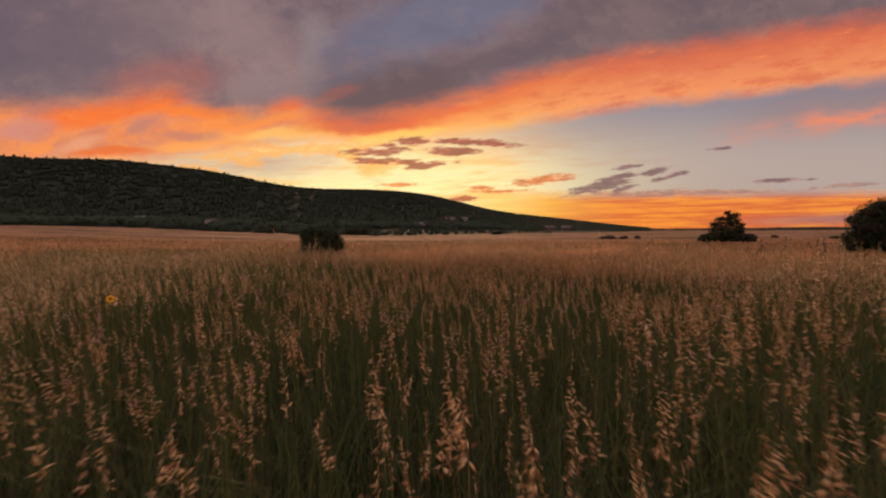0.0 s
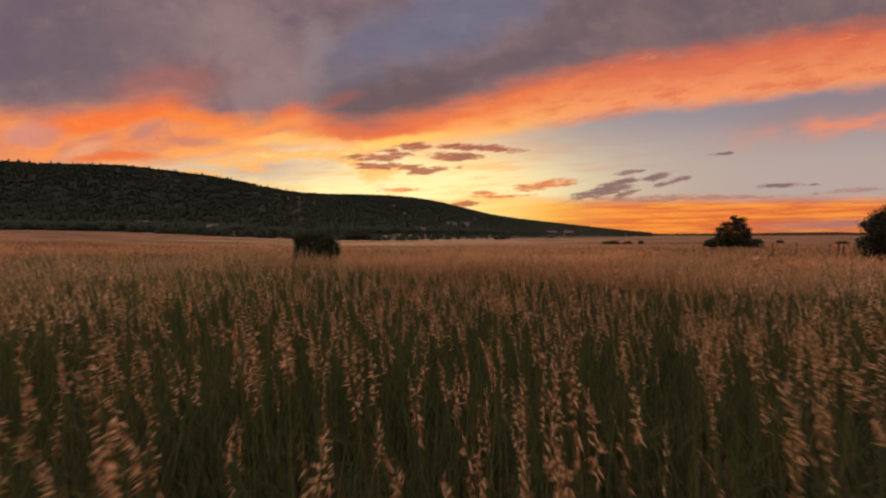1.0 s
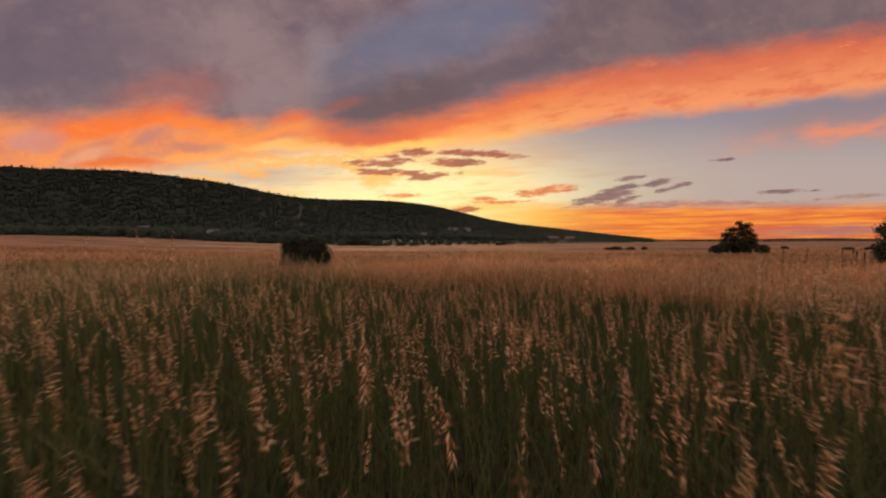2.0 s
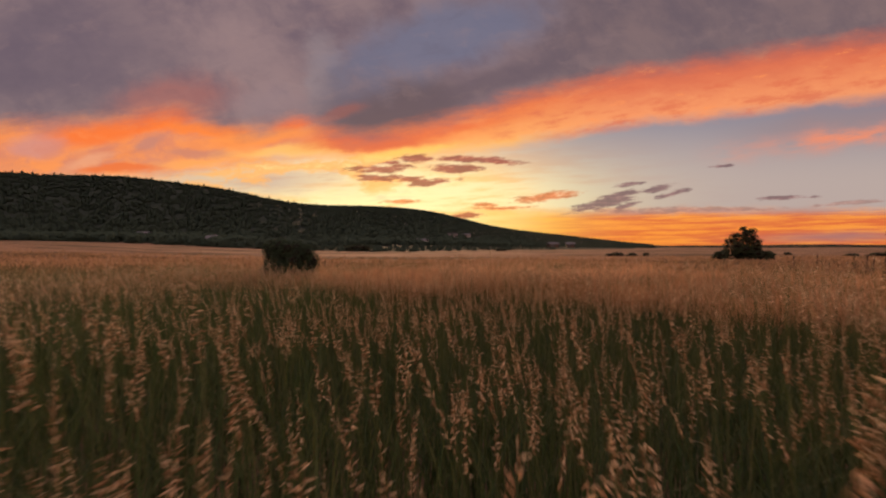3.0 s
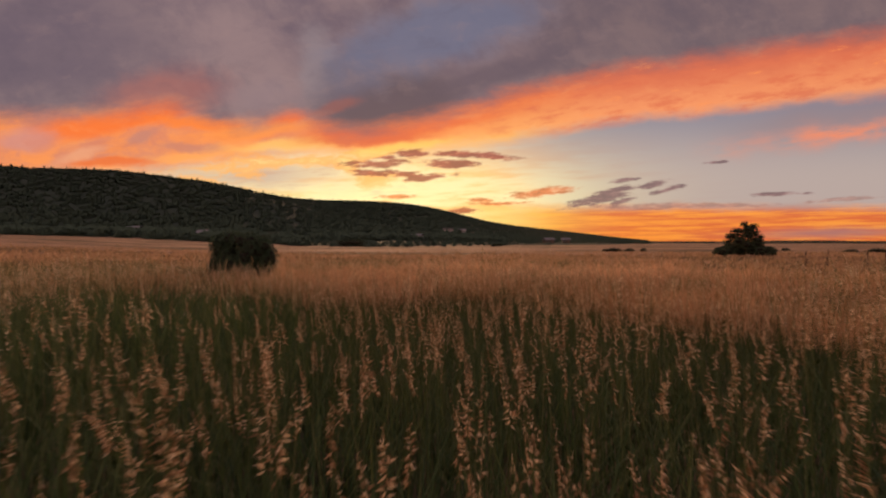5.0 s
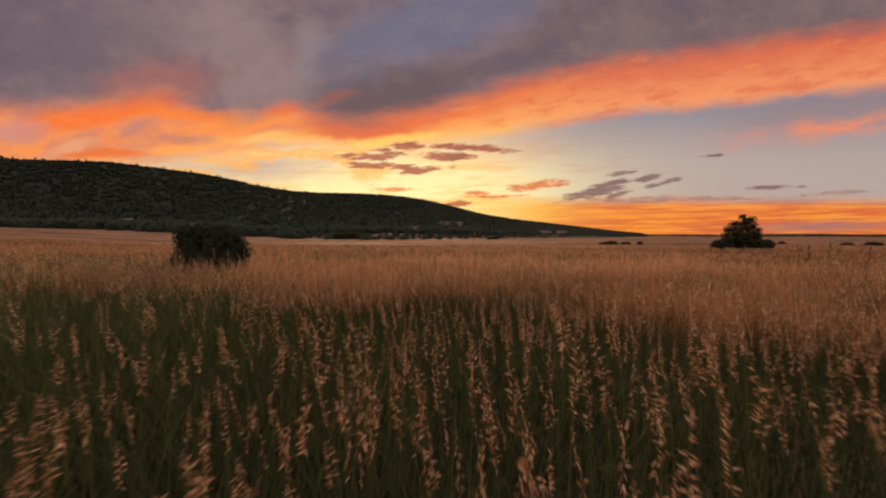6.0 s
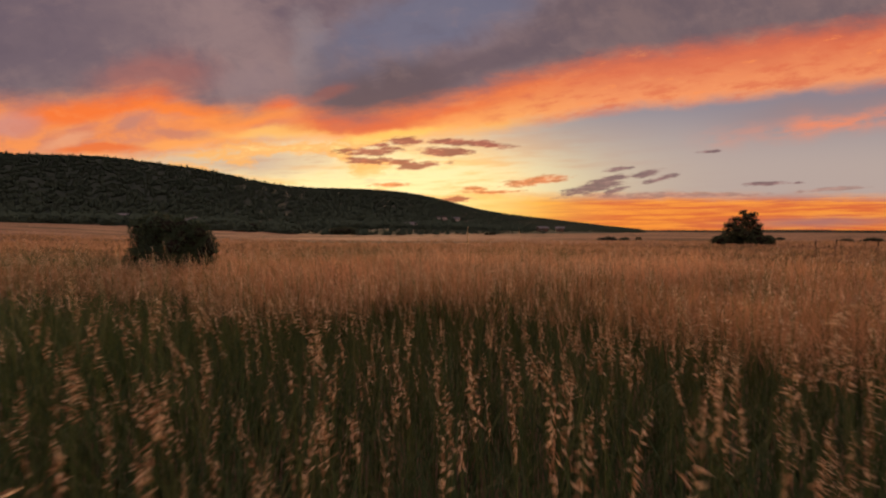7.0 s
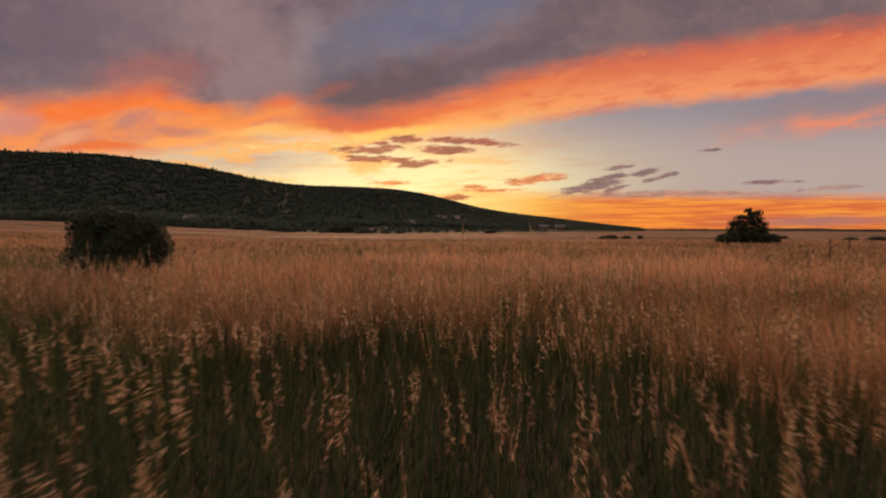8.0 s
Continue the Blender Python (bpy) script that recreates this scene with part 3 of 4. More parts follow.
tree("juniper_tree", 33.4, 33.0, mound_lobes(6.4, 5.0, 4.9, 130, 12, 0.12, 0.42), 3.0, 0.2, 150, 0.15, 4, 12, JUNIPER, "tall rounded dark juniper tree at the meadow", "tree", "junipers")
tree("juniper_tree", 38.2, 35.5, mound_lobes(5.4, 5.0, 5.8, 110, 13, 0.12, 0.42), 3.0, 0.2, 130, 0.16, 4, 13, JUNIPER, "tall rounded dark juniper tree at the meadow", "tree", "junipers")
for k, (sx, sy, sw, sh) in enumerate([(42, 112, 4.2, 1.2), (47, 113, 1.8, 1.0), (51, 114, 1.4, 1.2), (-75, 185, 9, 4.5), (95, 105, 3.0, 0.7), (101, 105, 4.5, 1.3),
                                      (92, 120, 1.6, 0.9), (-38, 180, 14, 4.2), (-58, 186, 8, 3.2), (22, 178, 4, 1.6)]):
    tree("shrub", sx, sy, mound_lobes(sw, sw * 0.8, sh, 18, 60 + k, 0.0), sh * 0.4, 0.06, 400 / (sw * sw) + 8, 0.09 * sh + 0.12, 5, 60 + k, PINE,
         "dark scrubby bush far out in the dry meadow", "shrub", "scattered shrubs", z=float(land(sx, sy)) - 0.2 * sh)

# ---- woods: low trees at the hill's foot, pines over its slope and crest ----
rng = np.random.default_rng(77)


def far_tree(n_rings, lean, rng):
    """A ragged conifer or round crown, 1 m high."""
    pieces = []
    for k in range(n_rings):
        z = 0.12 + 0.78 * k / n_rings
        r = 0.34 * (1 - 0.75 * (k / n_rings) ** lean) * rng.uniform(0.8, 1.2)
        q = rng.uniform(0, 6.28)
        ring = [(r * math.cos(q + s * 1.2566) * rng.uniform(0.7, 1.25), r * math.sin(q + s * 1.2566) * rng.uniform(0.7, 1.25), z - 0.06 * rng.uniform(0, 1)) for s in range(5)]
        pieces.append((np.array(ring + [(rng.normal(0, 0.03), 0, z + 1.6 / n_rings * 0.6)]), np.array([(s, (s + 1) % 5, 5) for s in range(5)])))
    pieces.append((np.array([(0.03, 0, 0), (-0.02, 0.03, 0), (-0.02, -0.03, 0), (0, 0, 0.5)]), np.array([(0, 1, 3), (1, 2, 3), (2, 0, 3)])))
    return joined(pieces)


TREES = [far_tree(5, 1.0, rng) for _ in range(4)] + [far_tree(5, 2.6, rng) for _ in range(4)]


def stamp(templates, pick, pos, scale, turn, lean=None):
    """Lays templates (verts, tris, material) at positions with a size and a turn; lean shifts the tops."""
    vs, ts, ms, n = [], [], [], 0
    for k, tpl in enumerate(templates):
        sel = np.nonzero(pick == k)[0]
        if not len(sel):
            continue
        v, t = tpl[0], tpl[1]
        c, s = np.cos(turn[sel])[:, None], np.sin(turn[sel])[:, None]
        sc = scale[sel]
        x, y, z = v[None, :, 0] * sc[:, 0:1], v[None, :, 1] * sc[:, 0:1], v[None, :, 2] * sc[:, 1:2]
        X, Y = x * c - y * s, x * s + y * c
        if lean is not None:
            X = X + lean[sel, 0:1] * z * z
            Y = Y + lean[sel, 1:2] * z * z
        P = np.stack([X + pos[sel, 0:1], Y + pos[sel, 1:2], z + pos[sel, 2:3]], -1)
        vs.append(P.reshape(-1, 3).astype(np.float32))
        ts.append((t[None] + (np.arange(len(sel)) * len(v))[:, None, None] + n).reshape(-1, 3))
        if len(tpl) > 2:
            ms.append(np.tile(tpl[2], len(sel)))
        n += len(sel) * len(v)
    return np.concatenate(vs), np.concatenate(ts), (np.concatenate(ms) if ms else None)


def wood(name, u, s, sizes, label, girth=1.4):
    x, y, z = hill_point(u, s)
    k = len(u)
    sizes = sizes * (1 - 0.3 * step(u, -0.5, -0.3) - 0.3 * step(u, 0.02, 0.34))
    scale = np.stack([sizes * rng.uniform(girth, girth * 1.8, k), sizes], 1)
    v, t, _ = stamp(TREES, rng.integers(0, 8, k), np.stack([x, y, z - 0.2], 1), scale, rng.uniform(0, 6.28, k))
    return tagged(new(name, mesh_of(name, v, t, [WOODS], smooth=True)), label, "woods", kind="stuff")


k = 10500
hu_ = np.where(rng.random(k) < 0.42, rng.uniform(-1.15, -0.3, k), rng.uniform(-0.3, 0.48, k))
wood("hill_woods", hu_, rng.uniform(0.06, 1.0, k) ** 0.8, rng.uniform(3.2, 5.6, k) * (1 + 0.35 * step(hu_, -0.4, -0.2)), "dark pine woods covering the hillside", 1.7)
k = 430
wood("ridge_pines", rng.uniform(-1.5, 0.40, k), rng.uniform(0.985, 1.01, k), rng.uniform(3.0, 8.0, k) + 4.0 * (rng.random(k) < 0.3), "small pines along the crest of the hill", 0.75)
k = 900
fu = rng.uniform(-1.5, 0.25, k)
scrub_x = np.linspace(-300, 3800, 120)
plain = tagged(sheet("far_scrub_plain", scrub_x, np.geomspace(370, 3250, 24), lambda X, Y: land(X, Y) + 0.9 * step(Y, 370, 520) + 0.4 * np.sin(X * 0.02) * step(Y, 370, 450) - 0.05, MESA),
               "dark scrubby plain beyond the tan meadow", "plain", kind="structure")
wood("foot_woods", fu, rng.uniform(-0.01, 0.09, k), rng.uniform(2.0, 5.0, k) * np.where(fu < -0.3, 1.25, 0.75), "dark scrub and trees at the foot of the hill")


kk = 1500
py_ = rng.uniform(375, 1500, kk)
px_ = py_ * rng.uniform(0.32, 1.25, kk)
hh = rng.uniform(0.8, 2.2, kk)
v, t, _ = stamp(TREES, rng.integers(4, 8, kk), np.column_stack([px_, py_, land(px_, py_) + 0.3]), np.stack([hh * 3, hh], 1), rng.uniform(0, 6.28, kk))
tagged(new("far_scrub", mesh_of("far_scrub", v, t, [WOODS])), "dark low scrub out on the far plain", "scrub", kind="stuff")


# ---- houses below the hill ----
def box(bm, x0, x1, y0, y1, z0, z1):
    vs = [bm.verts.new((x, y, z)) for z in (z0, z1) for y in (y0, y1) for x in (x0, x1)]
    for f in ((0, 2, 3, 1), (4, 5, 7, 6), (0, 1, 5, 4), (2, 6, 7, 3), (0, 4, 6, 2), (1, 3, 7, 5)):
        bm.faces.new([vs[i] for i in f])


def house(u, s, w, d, h, wall, roof, turn, label):
    x, y, z = (float(a) for a in hill_point(u, s))
    root = thing("house", x, y, z + 0.2, label, "house", "houses below the hill")
    root.matrix_basis = pose(x, y, z + 0.2, 0, 0, turn)
    bm = bmesh.new()
    box(bm, -w / 2, w / 2, -d / 2, d / 2, -1.5, h)
    part("wall", bm, wall, root)
    bm = bmesh.new()
    e, rise = 0.5, h * 0.45
    pr = [(-d / 2 - e, h - 0.1), (0, h + rise), (d / 2 + e, h - 0.1), (d / 2 + e, h + 0.15), (0, h + rise + 0.28), (-d / 2 - e, h + 0.15)]
    a = [bm.verts.new((-w / 2 - e, p, q)) for p, q in pr]
    b = [bm.verts.new((w / 2 + e, p, q)) for p, q in pr]
    for i in range(6):
        j = (i + 1) % 6
        bm.faces.new((a[i], a[j], b[j], b[i]))
    bm.faces.new((a[0], a[5], a[4], a[1])), bm.faces.new((a[1], a[4], a[3], a[2]))
    bm.faces.new((b[0], b[1], b[4], b[5])), bm.faces.new((b[1], b[2], b[3], b[4]))
    bmesh.ops.recalc_face_normals(bm, faces=bm.faces)
    part("roof", bm, roof, root)
    n = max(2, int(w / 2.6))
    for i in range(n):
        cx = -w / 2 + w * (i + 0.5) / n
        bm = bmesh.new()
        if i == n // 2:
            box(bm, cx - 0.5, cx + 0.5, -d / 2 - 0.06, -d / 2 + 0.02, 0.0, 2.05)
            part("door", bm, DOOR, root)
        else:
            for x0, x1, z0, z1 in ((-0.7, 0.7, 0.8, 0.9), (-0.7, 0.7, 2.1, 2.2), (-0.7, -0.6, 0.9, 2.1), (0.6, 0.7, 0.9, 2.1)):
                box(bm, cx + x0, cx + x1, -d / 2 - 0.08, -d / 2 + 0.02, z0, z1)
            window = part("window", bm, PALE_WALL, root)
            bm = bmesh.new()
            box(bm, cx - 0.6, cx + 0.6, -d / 2 - 0.04, -d / 2 + 0.01, 0.9, 2.1)
            part("pane", bm, GLASS, window, "dark window glass")
    bm = bmesh.new()
    box(bm, w * 0.2, w * 0.2 + 0.7, 0.3, 1.0, h, h + rise + 0.9)
    part("chimney", bm, TAN_WALL, root)


house(-0.545, 0.035, 4.5, 4, 3.0, PALE_WALL, METAL_ROOF, 12, "small pale house with a metal roof below the hill")
house(-0.505, 0.03, 4.5, 4, 2.4, TAN_WALL, METAL_ROOF, -15, "low tan house with a metal roof in scrub")
house(-0.71, 0.20, 9, 7, 2.6, TAN_WALL, METAL_ROOF, 5, "tan house with a pale roof among dark trees")
house(-0.058, 0.15, 7, 6, 2.6, PALE_WALL, METAL_ROOF, -20, "pale house with a metal roof below the hill")
house(0.012, 0.30, 11, 7, 3.0, PALE_WALL, DARK_ROOF, 8, "pale house high on the wooded slope")
house(0.045, 0.31, 9, 7, 3.0, PALE_WALL, METAL_ROOF, -6, "pale house high on the wooded slope")
house(0.245, 0.10, 7, 6, 2.5, TAN_WALL, METAL_ROOF, 10, "low tan house at the end of the hill")
house(0.285, 0.10, 6, 5, 2.4, TAN_WALL, METAL_ROOF, -10, "low tan house at the end of the hill")


# ---- tall dead stalks in the open meadow ----
def stalk(x, y, h, seed):
    rng = np.random.default_rng(seed)
    root = thing("mullein_stalk", x, y, float(land(x, y)), "tall dead brown mullein stalk in dry grass", "stalk", "dead stalks")
    v, t = tube_arrays([(0, 0, 0), (0.01, 0, h * 0.5), (0.03, 0.01, h * 0.72)], [0.018, 0.014, 0.012], 6)
    part("stem", mesh_of("stem", v, t, [STALK], smooth=True), STALK, root)
    v, t = tube_arrays([(0.03, 0.01, h * 0.7), (0.035, 0.01, h * 0.8), (0.05, 0.015, h * 0.93), (0.055, 0.02, h)], [0.02, 0.05, 0.045, 0.01], 8)
    v = v + rng.normal(0, 0.004, v.shape)
    part("seed_spike", mesh_of("seed_spike", v, t, [STALK]), STALK, root)
    c = np.stack([np.zeros(14), np.zeros(14), np.linspace(0.1, h * 0.6, 14)], 1)
    d = unit(np.stack([rng.normal(0, 1, 14), rng.normal(0, 1, 14), np.full(14, 0.2)], 1))
    v, t = sprigs(c, d, 0.22, 2, rng, 0.3)
    part("dead_leaves", mesh_of("dead_leaves", v, t, [STALK]), STALK, root)


for k, (sx, sy, sh) in enumerate([(27.2, 38, 1.5), (32.5, 42, 1.6), (33.8, 40, 1.4), (24.5, 29, 1.5), (20.6, 24.5, 1.4), (29.5, 34.5, 1.5)]):
    stalk(sx, sy, sh, 300 + k)


# ---- bare dead weeds standing over the grass ----
def dead_weed(x, y, h, seed):
    rng = np.random.default_rng(seed)
    root = thing("dead_weed", x, y, float(land(x, y)), "thin dark dead weed with bare side twigs", "weed", "dead weeds")
    v, t = tube_arrays([(0, 0, 0), (0.01, 0, h * 0.5), (0.0, 0.01, h * 0.85), (0.015, 0, h)], [0.005, 0.0045, 0.0035, 0.002], 5)
    part("stem", mesh_of("stem", v, t, [STALK], smooth=True), STALK, root)
    for k in range(5):
        q, z0, ln = rng.uniform(-0.5, 0.5) + math.pi * (k % 2), h * (0.78 + 0.045 * k), rng.uniform(0.05, 0.11)
        tip = (math.cos(q) * ln, math.sin(q) * ln, z0 + rng.uniform(-0.01, 0.04))
        v, t = tube_arrays([(0.005, 0, z0 - 0.02), (tip[0] * 0.6, tip[1] * 0.6, z0 + 0.005), tip], [0.003, 0.003, 0.004], 5)
        part("twig", mesh_of("twig", v, t, [STALK], smooth=True), STALK, root)


for k, (sx, sy, sh) in enumerate([(-0.83, 14.3, 1.2), (-0.1, 14.4, 1.14), (-0.62, 14.6, 1.08), (1.9, 15.4, 1.1)]):
    dead_weed(sx, sy, sh, 500 + k)


# ---- wild sunflower ----
def sunflower(x, y, h, size):
    root = thing("sunflower", x, y, float(land(x, y)), "small wild sunflower with yellow petals and dark centre", "flower")
    v, t = tube_arrays([(0, 0, 0), (0.02, 0.0, h * 0.5), (0.01, -0.01, h * 0.9), (0.0, -0.03, h)], [0.004, 0.0035, 0.003, 0.002], 6)
    part("stem", mesh_of("stem", v, t, [GREEN], smooth=True), GREEN, root)
    face = Matrix.Translation((0, -0.034, h)) @ Euler((radians(78), 0, radians(12))).to_matrix().to_4x4() @ Matrix.Scale(size, 4)
    bm = bmesh.new()
    bmesh.ops.create_uvsphere(bm, u_segments=14, v_segments=8, radius=0.014)
    bmesh.ops.scale(bm, vec=(1, 1, 0.45), verts=bm.verts)
    bmesh.ops.transform(bm, matrix=face, verts=bm.verts)
    part("disc", bm, DISC, root, "dark brown flower disc")
    for k in range(15):
        q = 2 * math.pi * k / 15
        bm = bmesh.new()
        pts = [(0.010, -0.004, 0), (0.010, 0.004, 0), (0.024, -0.0075, 0.003), (0.024, 0.0075, 0.003), (0.036, -0.004, 0.001), (0.036, 0.004, 0.001), (0.041, 0, -0.002)]
        vs = [bm.verts.new(p) for p in pts]
        for f in ((0, 2, 3, 1), (2, 4, 5, 3)):
            bm.faces.new([vs[i] for i in f])
        bm.faces.new((vs[4], vs[6], vs[5]))
        bmesh.ops.transform(bm, matrix=face @ Matrix.Rotation(q, 4, "Z"), verts=bm.verts)
        part("petal", bm, PETAL, root, "yellow ray petal")
    for k in range(5):
        bm = bmesh.new()
        vs = [bm.verts.new(p) for p in [(0.0, 0, 0), (0.05, -0.03, 0.01), (0.05, 0.03, 0.01), (0.12, 0, -0.03)]]
        bm.faces.new((vs[0], vs[1], vs[2])), bm.faces.new((vs[1], vs[3], vs[2]))
        bmesh.ops.transform(bm, matrix=Matrix.Translation((0.015, 0, h * (0.35 + 0.12 * k))) @ Matrix.Rotation(k * 2.3, 4, "Z") @ Matrix.Scale(0.6, 4), verts=bm.verts)
        part("leaf", bm, GREEN, root)


sunflower(-1.61, 3.15, 1.30, 0.43)

# ---- tall grass ----
rng = np.random.default_rng(2024)


def spikelet(p, d, ln, w, full):
    d = unit(np.array(d))
    a = unit(np.cross(d, (0.2, 0.3, 1.0)))
    b = np.cross(d, a)
    m = p + d * ln * 0.38
    if full:
        v = np.array([p, m + a * w, m - a * w * 0.5 + b * w * 0.8, m - a * w * 0.5 - b * w * 0.8, p + d * ln])
        t = np.array([(0, 2, 1), (0, 3, 2), (0, 1, 3), (4, 1, 2), (4, 2, 3), (4, 3, 1)])
    else:
        v = np.array([p, m + a * w, p + d * ln, m - a * w])
        t = np.array([(0, 1, 2), (0, 2, 3)])
    return v, t


def grass_plant(level, rng):
    """A stem 1 m high with a full, nodding, mostly one-sided seed head. level 0: near, 1: middle, 2: far. Materials 0 head, 1 stem."""
    nod = rng.uniform(0.05, 0.6)
    head = rng.uniform(0.12, 0.21)
    bend = rng.uniform(0.0, 0.06)
    foot = 0.99 - head
    pieces, mats = [], []
    stem = [np.array((bend * (z ** 2), 0, z)) for z in ((0, 0.3, 0.55, foot) if level == 0 else (0.15, foot) if level == 1 else (0.45, foot))]
    axis = [stem[-1]]
    ang = math.atan2(2 * bend * foot, 1)
    n = (20, 13, 5)[level]
    for k in range(n):
        ang += nod / n * (0.3 + 1.9 * k / n)
        axis.append(axis[-1] + np.array((math.sin(ang), rng.normal(0, 0.05), math.cos(ang))) * head / n)
    axis = np.array(axis)
    if level == 0:
        v, t = tube_arrays(stem + [axis[n // 2], axis[-1]], [0.0019, 0.0017, 0.0015, 0.0013, 0.0009, 0.0004], 3)
    else:
        pts = np.array(stem + [axis[n // 2], axis[-1]])
        w = 0.0018 if level == 1 else 0.0025
        v = np.concatenate([pts + (0, w, 0), pts - (0, w, 0)])
        m = len(pts)
        t = np.array([q for i in range(m - 1) for q in ((i, i + 1, m + i), (i + 1, m + i + 1, m + i))])
    pieces.append((v, t))
    mats.append(np.ones(len(t), int))
    full = rng.uniform(0.75, 1.2)
    hang = rng.uniform(-0.9, 0.5)
    for k in range(n):
        f = k / (n - 1)
        size = full * (0.5 + 0.75 * math.sin(math.pi * min(1, 0.30 + f * 0.68))) * rng.uniform(0.8, 1.2)
        for j in range((2, 2, 1)[level]):
            side = rng.normal(0, 0.75) + (math.pi if rng.random() < 0.24 else 0)
            rise = hang + rng.normal(0, 0.45) + 0.5 * f
            d = (math.cos(side), math.sin(side), rise)
            ln, w = ((0.0185, 0.0019), (0.021, 0.0027), (0.036, 0.008))[level]
            v, t = spikelet(axis[k + 1] - (axis[k + 1] - axis[k]) * 0.5 * j, d, ln * size, w * size, level == 0)
            pieces.append((v, t))
            mats.append(np.zeros(len(t), int))
    v, t = joined(pieces)
    return v, t, np.concatenate(mats)


def blade(level, rng):
    """A long narrow leaf, 1 m long, arching over."""
    k = (4, 3, 2)[level]
    f = np.linspace(0, 1, k)
    bend = rng.uniform(0.1, 0.6)
    x, z = bend * f ** 2, f * (1 - 0.35 * bend * f ** 2)
    w = np.maximum((1 - f ** 2.2) * (0.0042, 0.0052, 0.009)[level], 0.0006)
    v = np.concatenate([np.stack([x, w, z], 1), np.stack([x, -w, z], 1)])
    t = np.array([q for i in range(k - 1) for q in ((i, i + 1, k + i), (i + 1, k + i + 1, k + i))])
    return v, t, np.full(len(t), 2)


def clumpy(x, y, scale, seed):
    """Slow wander between about -1 and 1 over the plan."""
    a = np.sin(x * scale + seed) * np.cos(y * scale * 1.3 + seed * 2) + 0.6 * np.sin(x * scale * 2.3 - y * scale * 1.9 + seed)
    return a / 1.3


def field(x0, x1, y0, y1, per, keep):
    n = int((x1 - x0) * (y1 - y0) * per)
    p = np.stack([rng.uniform(x0, x1, n), rng.uniform(y0, y1, n)], 1)
    return p[keep(p[:, 0], p[:, 1])]


def from_path(x, y):
    """Distance to the trodden line through the meadow."""
    t = np.clip((y - 1.3) / 8.5, 0, 1)
    return np.hypot(x - (-0.15 + 0.85 * t), y - (1.3 + 8.5 * t))


def in_view(x, y):
    return (np.abs(x) < 1.12 * (y - 0.6) + 0.9)


def lush(x, y):
    """Olive patches of leafy grass with few seed heads."""
    return np.clip(1.7 * np.exp(-((x + 11.0) / 5.5) ** 4 - ((y - 18.0) / 1.9) ** 2) + 0.9 * np.exp(-((x + 2.6) / 3.2) ** 2 - ((y - 24.0) / 1.5) ** 2) + 0.8 * np.exp(-((x - 4.6) / 2.6) ** 2 - ((y - 27.5) / 1.3) ** 2)
                   + 1.1 * np.exp(-((x + 2.8) / 2.0) ** 2 - ((y - 11.2) / 1.8) ** 2) + 0.55 * np.exp(-((x + 2.6) / 1.3) ** 2 - ((y - 7.6) / 1.4) ** 2) + 0.8 * np.exp(-((x + 4.6) / 1.5) ** 2 - ((y - 8.4) / 1.3) ** 2), 0, 1)


def drift(x, y):
    """Where the fine grass grows thick: ahead of the tall stand, and close by on the north side, but for a tongue of tall grass."""
    edge = np.interp(x, (-20, -6, -3, 0, 1.2, 2.0, 2.6, 3.2, 5.0, 8.0, 14.0), (14.8, 14.4, 14.0, 13.5, 13.3, 13.1, 12.2, 10.9, 10.0, 9.8, 11.0))
    edge = edge + 0.35 * np.sin(x * 1.9 + 1) + 0.25 * np.sin(x * 4.3 + y)
    tongue = np.exp(-((x - 2.3) / 1.4) ** 2 - ((y - 14.0) / 1.2) ** 2)
    return step(y, edge - 0.7, edge + 0.8) * (0.72 + 0.28 * clumpy(x * 0.5, y, 0.9, 8)) * (1 - lush(x, y)) * (1 - 0.97 * tongue)


def grass(name, level, plants, blades, heights, label):
    """Seed heads at plants, leaves at blades."""
    tp = [grass_plant(level, rng) for _ in range((14, 12, 10)[level])]
    tb = [blade(level, rng) for _ in range(8)]
    plants = plants[rng.random(len(plants)) > np.maximum(0.95 * lush(plants[:, 0], plants[:, 1]), 0.95 * drift(plants[:, 0], plants[:, 1] - 1.0))]
    k = len(plants)
    z = land(plants[:, 0], plants[:, 1])
    tall = heights(k) * (1 - 0.2 * step(from_path(plants[:, 0], plants[:, 1]), 16, 34)) * (1 + 0.10 * clumpy(plants[:, 0], plants[:, 1], 0.9, 3) + 0.06 * clumpy(plants[:, 0], plants[:, 1], 3.1, 5))
    lean = np.stack([rng.normal(-0.015, 0.045, k), rng.normal(0.0, 0.05, k)], 1)
    turn = np.where(rng.random(k) < 0.6, rng.normal(math.pi, 0.9, k), rng.uniform(0, 6.28, k))
    wide = rng.uniform(0.85, 1.3, k) + 0.25 * (rng.random(k) < 0.07)
    tall = tall * np.where(rng.random(k) < 0.07, 1.13, 1.0)
    a = stamp(tp, rng.integers(0, len(tp), k), np.column_stack([plants, z]), np.stack([wide, tall], 1), turn, lean)
    k = len(blades)
    z = land(blades[:, 0], blades[:, 1])
    lean = rng.normal(0, 0.2, (k, 2))
    b = stamp(tb, rng.integers(0, 8, k), np.column_stack([blades, z]), np.stack([rng.uniform(0.7, 1.3, k), rng.uniform(0.55, 1.0, k) * (1 + 0.45 * lush(blades[:, 0], blades[:, 1]))], 1), rng.uniform(0, 6.28, k), lean)
    v = np.concatenate([a[0], b[0]])
    t = np.concatenate([a[1], b[1] + len(a[0])])
    return tagged(new(name, mesh_of(name, v, t, [STRAW, STEM, BLADE], np.concatenate([a[2], b[2]]))), label, "grass", kind="stuff")


def thicker(p):
    """Thins plants near the trodden line, so that the stand thickens outwards."""
    return p[rng.random(len(p)) < 0.7 + 0.3 * step(from_path(p[:, 0], p[:, 1]), 2.6, 7.5)]


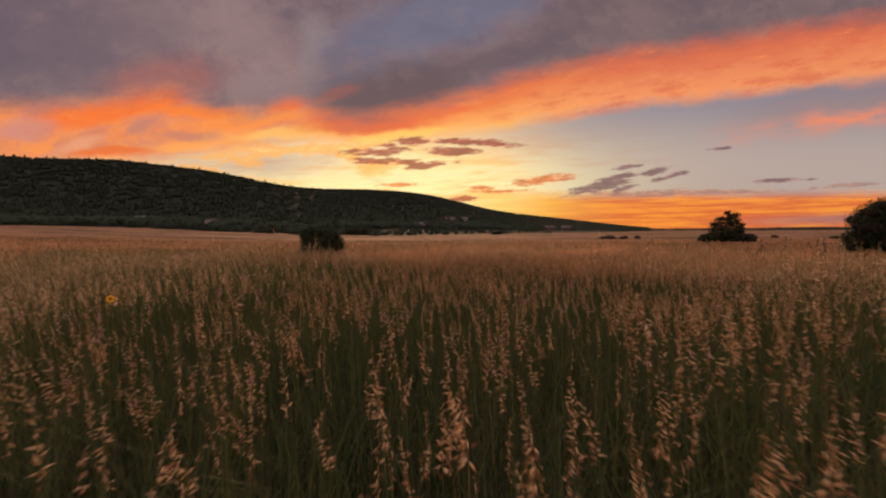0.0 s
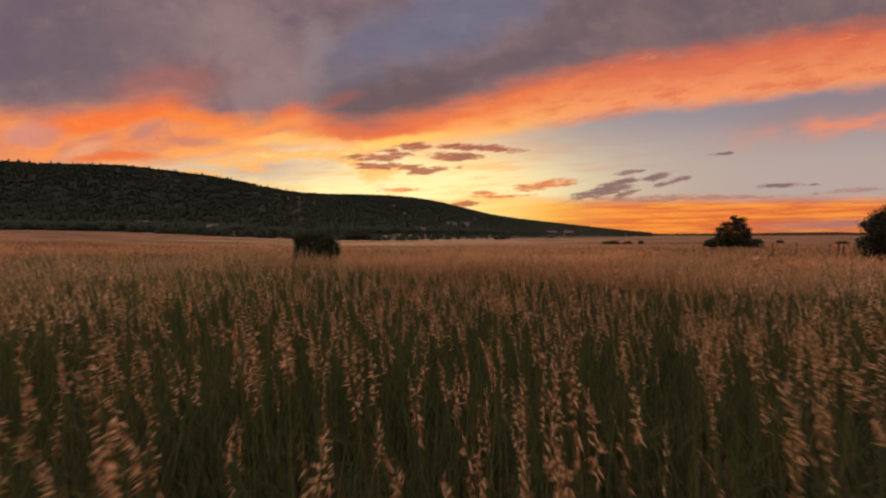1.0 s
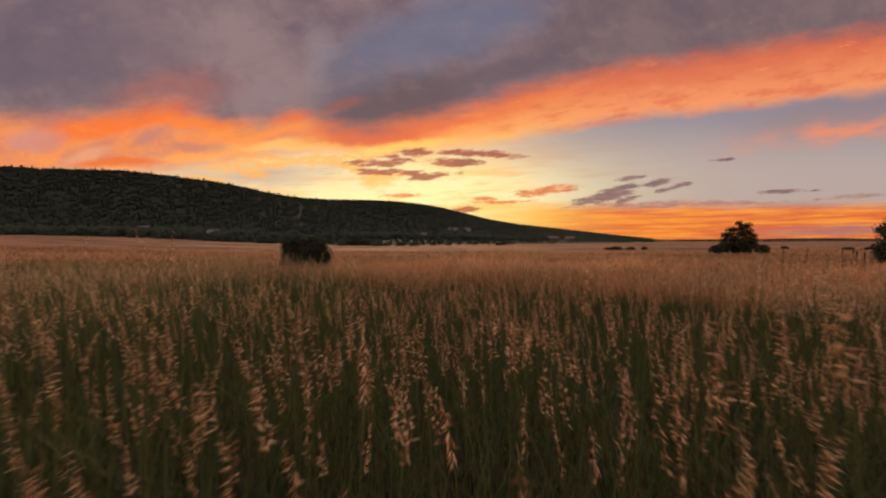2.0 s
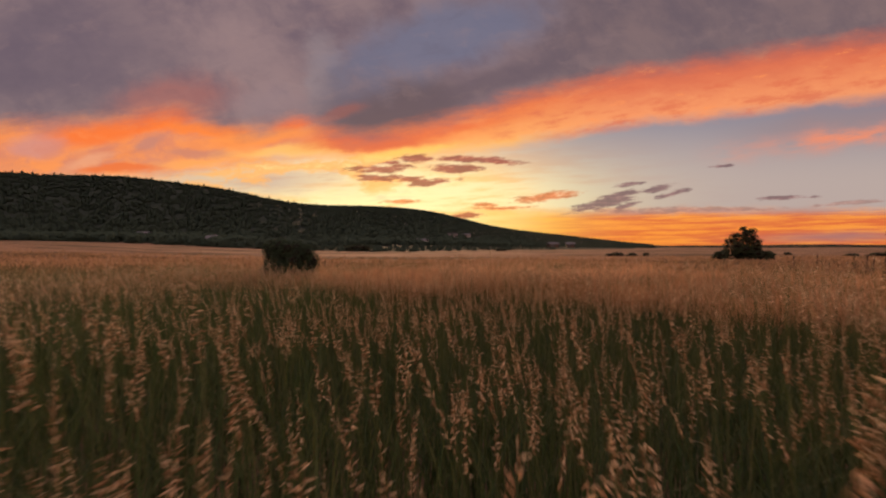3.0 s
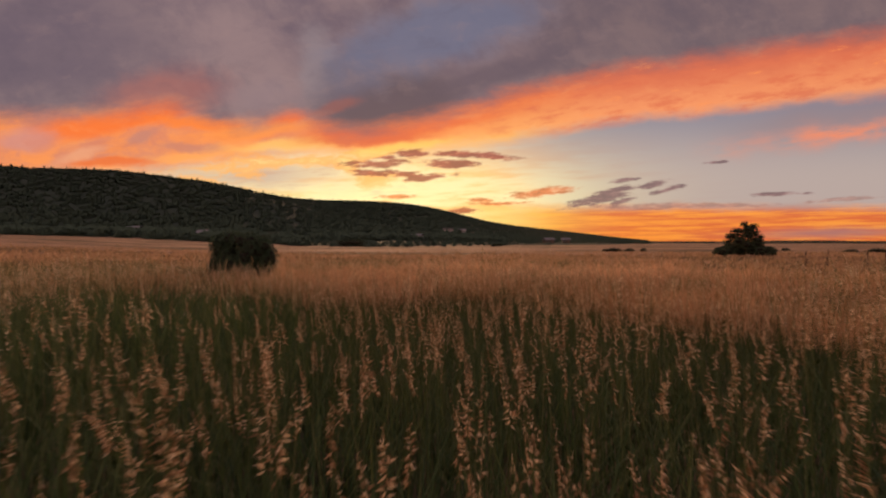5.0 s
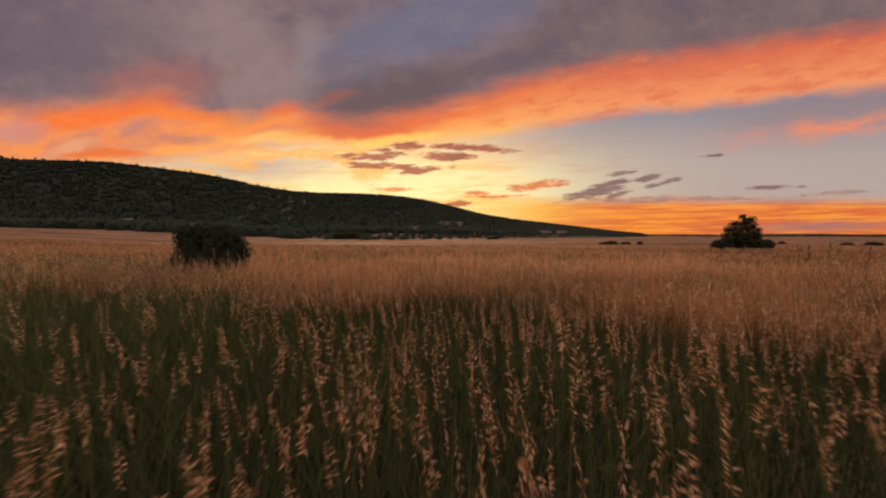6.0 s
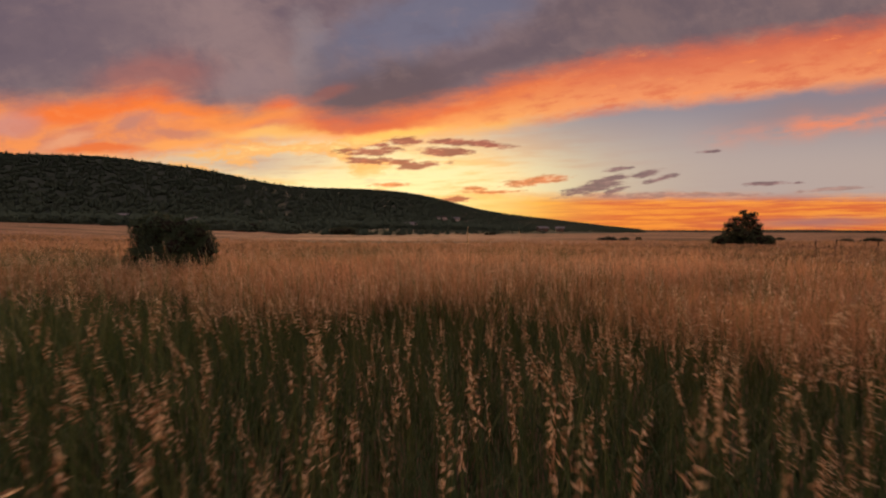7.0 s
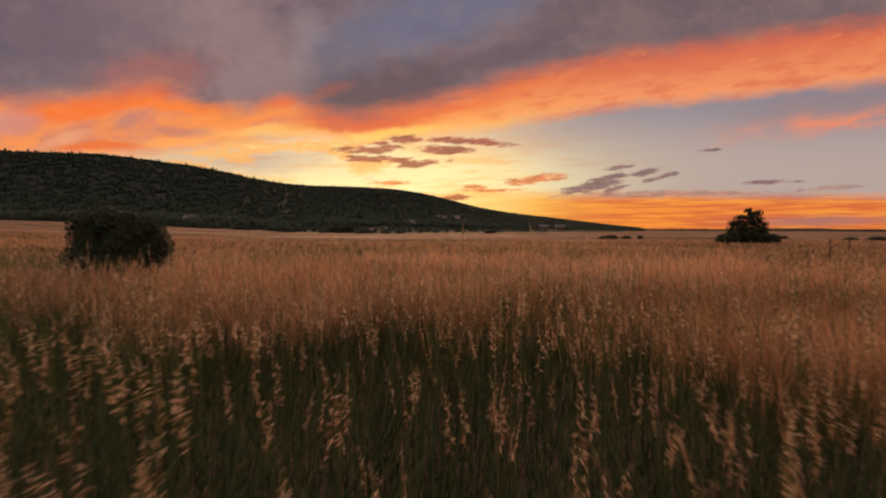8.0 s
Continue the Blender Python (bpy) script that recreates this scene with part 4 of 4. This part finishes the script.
NEAR, MID, FAR = 2.6, 9.5, 19.0
near = lambda x, y: (from_path(x, y) < NEAR) & in_view(x, y)
middle = lambda x, y: (from_path(x, y) >= NEAR) & (from_path(x, y) < MID) & in_view(x, y)
away = lambda x, y: (from_path(x, y) >= MID) & (rng.random(len(x)) > step(from_path(x, y), 9.5, FAR)) & in_view(x, y)
grass("meadow_grass", 0, field(-4, 5, 1, 13, 44, near), field(-4, 5, 1, 13, 360, near),
      lambda k: rng.normal(1.16, 0.11, k), "tall dry grass with tan seed heads and green stems")
grass("meadow_grass", 1, thicker(field(-11, 12, 2, 20, 108, middle)), field(-11, 12, 2, 20, 230, middle),
      lambda k: rng.normal(1.16, 0.10, k), "tall dry grass with tan seed heads and green stems")
grass("meadow_grass", 2, field(-36, 36, 5, 44, 11, away), np.concatenate([field(-36, 36, 5, 44, 3, away), field(-19, 9, 12, 31, 150, lambda x, y: (from_path(x, y) >= MID) & (lush(x, y) > 0.25))]),
      lambda k: rng.normal(1.06, 0.10, k), "tall dry tan grass across the meadow")


beside = lambda x, y: ~in_view(x, y) & (from_path(x, y) < 16)
grass("meadow_grass", 2, field(-14, 14, -8, 16, 12, beside), field(-14, 14, -8, 16, 24, beside),
      lambda k: rng.normal(1.16, 0.10, k), "tall dry tan grass across the meadow")


# fine pink-tan grass in soft drifts beyond the tall stand
def plume(rng, full):
    """A tuft of hair-fine stems and awns in a loose feathery head, 1 m high."""
    n = 20 if full else 10
    root = np.column_stack([rng.normal(0, 0.05, n), rng.normal(0, 0.05, n), rng.uniform(0.5, 0.8, n)])
    reach = rng.uniform(0.12, 0.28, (n, 1))
    way = unit(np.column_stack([rng.normal(-0.05, 0.22, n), rng.normal(0, 0.22, n), np.ones(n)]))
    tip = root + way * reach
    tip[:, 2] = np.minimum(tip[:, 2], 1.0)
    side = unit(np.cross(way, rng.normal(0, 1, (n, 3)))) * (0.0015 if full else 0.0038)
    mid = root + way * reach * 0.45
    v = np.stack([root, mid + side, tip, mid - side], 1).reshape(-1, 3)
    i = np.arange(n)[:, None] * 4
    return v, np.concatenate([i + [[0, 1, 2]], i + [[0, 2, 3]]])


def tufts_at(near_by, per):
    return field(-36, 36, 6, 42, per, lambda x, y: in_view(x, y) & (from_path(x, y) > 1.2) & ((from_path(x, y) < 7) == near_by) & (rng.random(len(x)) > step(from_path(x, y), 7.5, 13)) & (rng.random(len(x)) < drift(x, y)))


p = tufts_at(True, 115)
q = tufts_at(False, 95)
close = np.arange(len(p) + len(q)) < len(p)
p = np.concatenate([p, q])
k = len(p)
tall = rng.normal(1.06, 0.07, k) * (1 - 0.2 * step(from_path(p[:, 0], p[:, 1]), 16, 35)) * (1 + 0.08 * clumpy(p[:, 0], p[:, 1], 1.1, 4) + 0.05 * clumpy(p[:, 0], p[:, 1], 0.4, 9))
v, t, _ = stamp([plume(rng, i < 8) for i in range(16)], rng.integers(0, 8, k) + np.where(close, 0, 8), np.column_stack([p, land(p[:, 0], p[:, 1])]),
                np.stack([rng.uniform(1.0, 1.8, k), tall], 1), rng.uniform(0, 6.28, k), rng.normal(0, 0.05, (k, 2)))
tagged(new("fine_grass", mesh_of("fine_grass", v, t, [PLUME])), "soft drifts of fine pinkish tan dry grass", "grass", kind="stuff")

# short tufts out to the hill's foot
k = 28000
far_y = 15 + 150 * rng.random(k) ** 1.5
far_x = rng.uniform(-1.15, 1.15, k) * far_y
tufts = []
for _ in range(6):
    v, t = sprigs(np.zeros((1, 3)), np.array([[0, 0, 2.2]]), 1.0, 5, rng, 0.13)
    tufts.append((v, t))
size = rng.uniform(0.35, 0.65, k) * (1 - 0.85 * step(far_y, 60, 140))
v, t, _ = stamp(tufts, rng.integers(0, 6, k), np.column_stack([far_x, far_y, land(far_x, far_y)]), np.stack([size * 2.2, size * 0.8], 1), rng.uniform(0, 6.28, k))
tagged(new("far_grass", mesh_of("far_grass", v, t, [FAR_STRAW])), "dry tan grass tufts far across the meadow", "grass", kind="stuff")
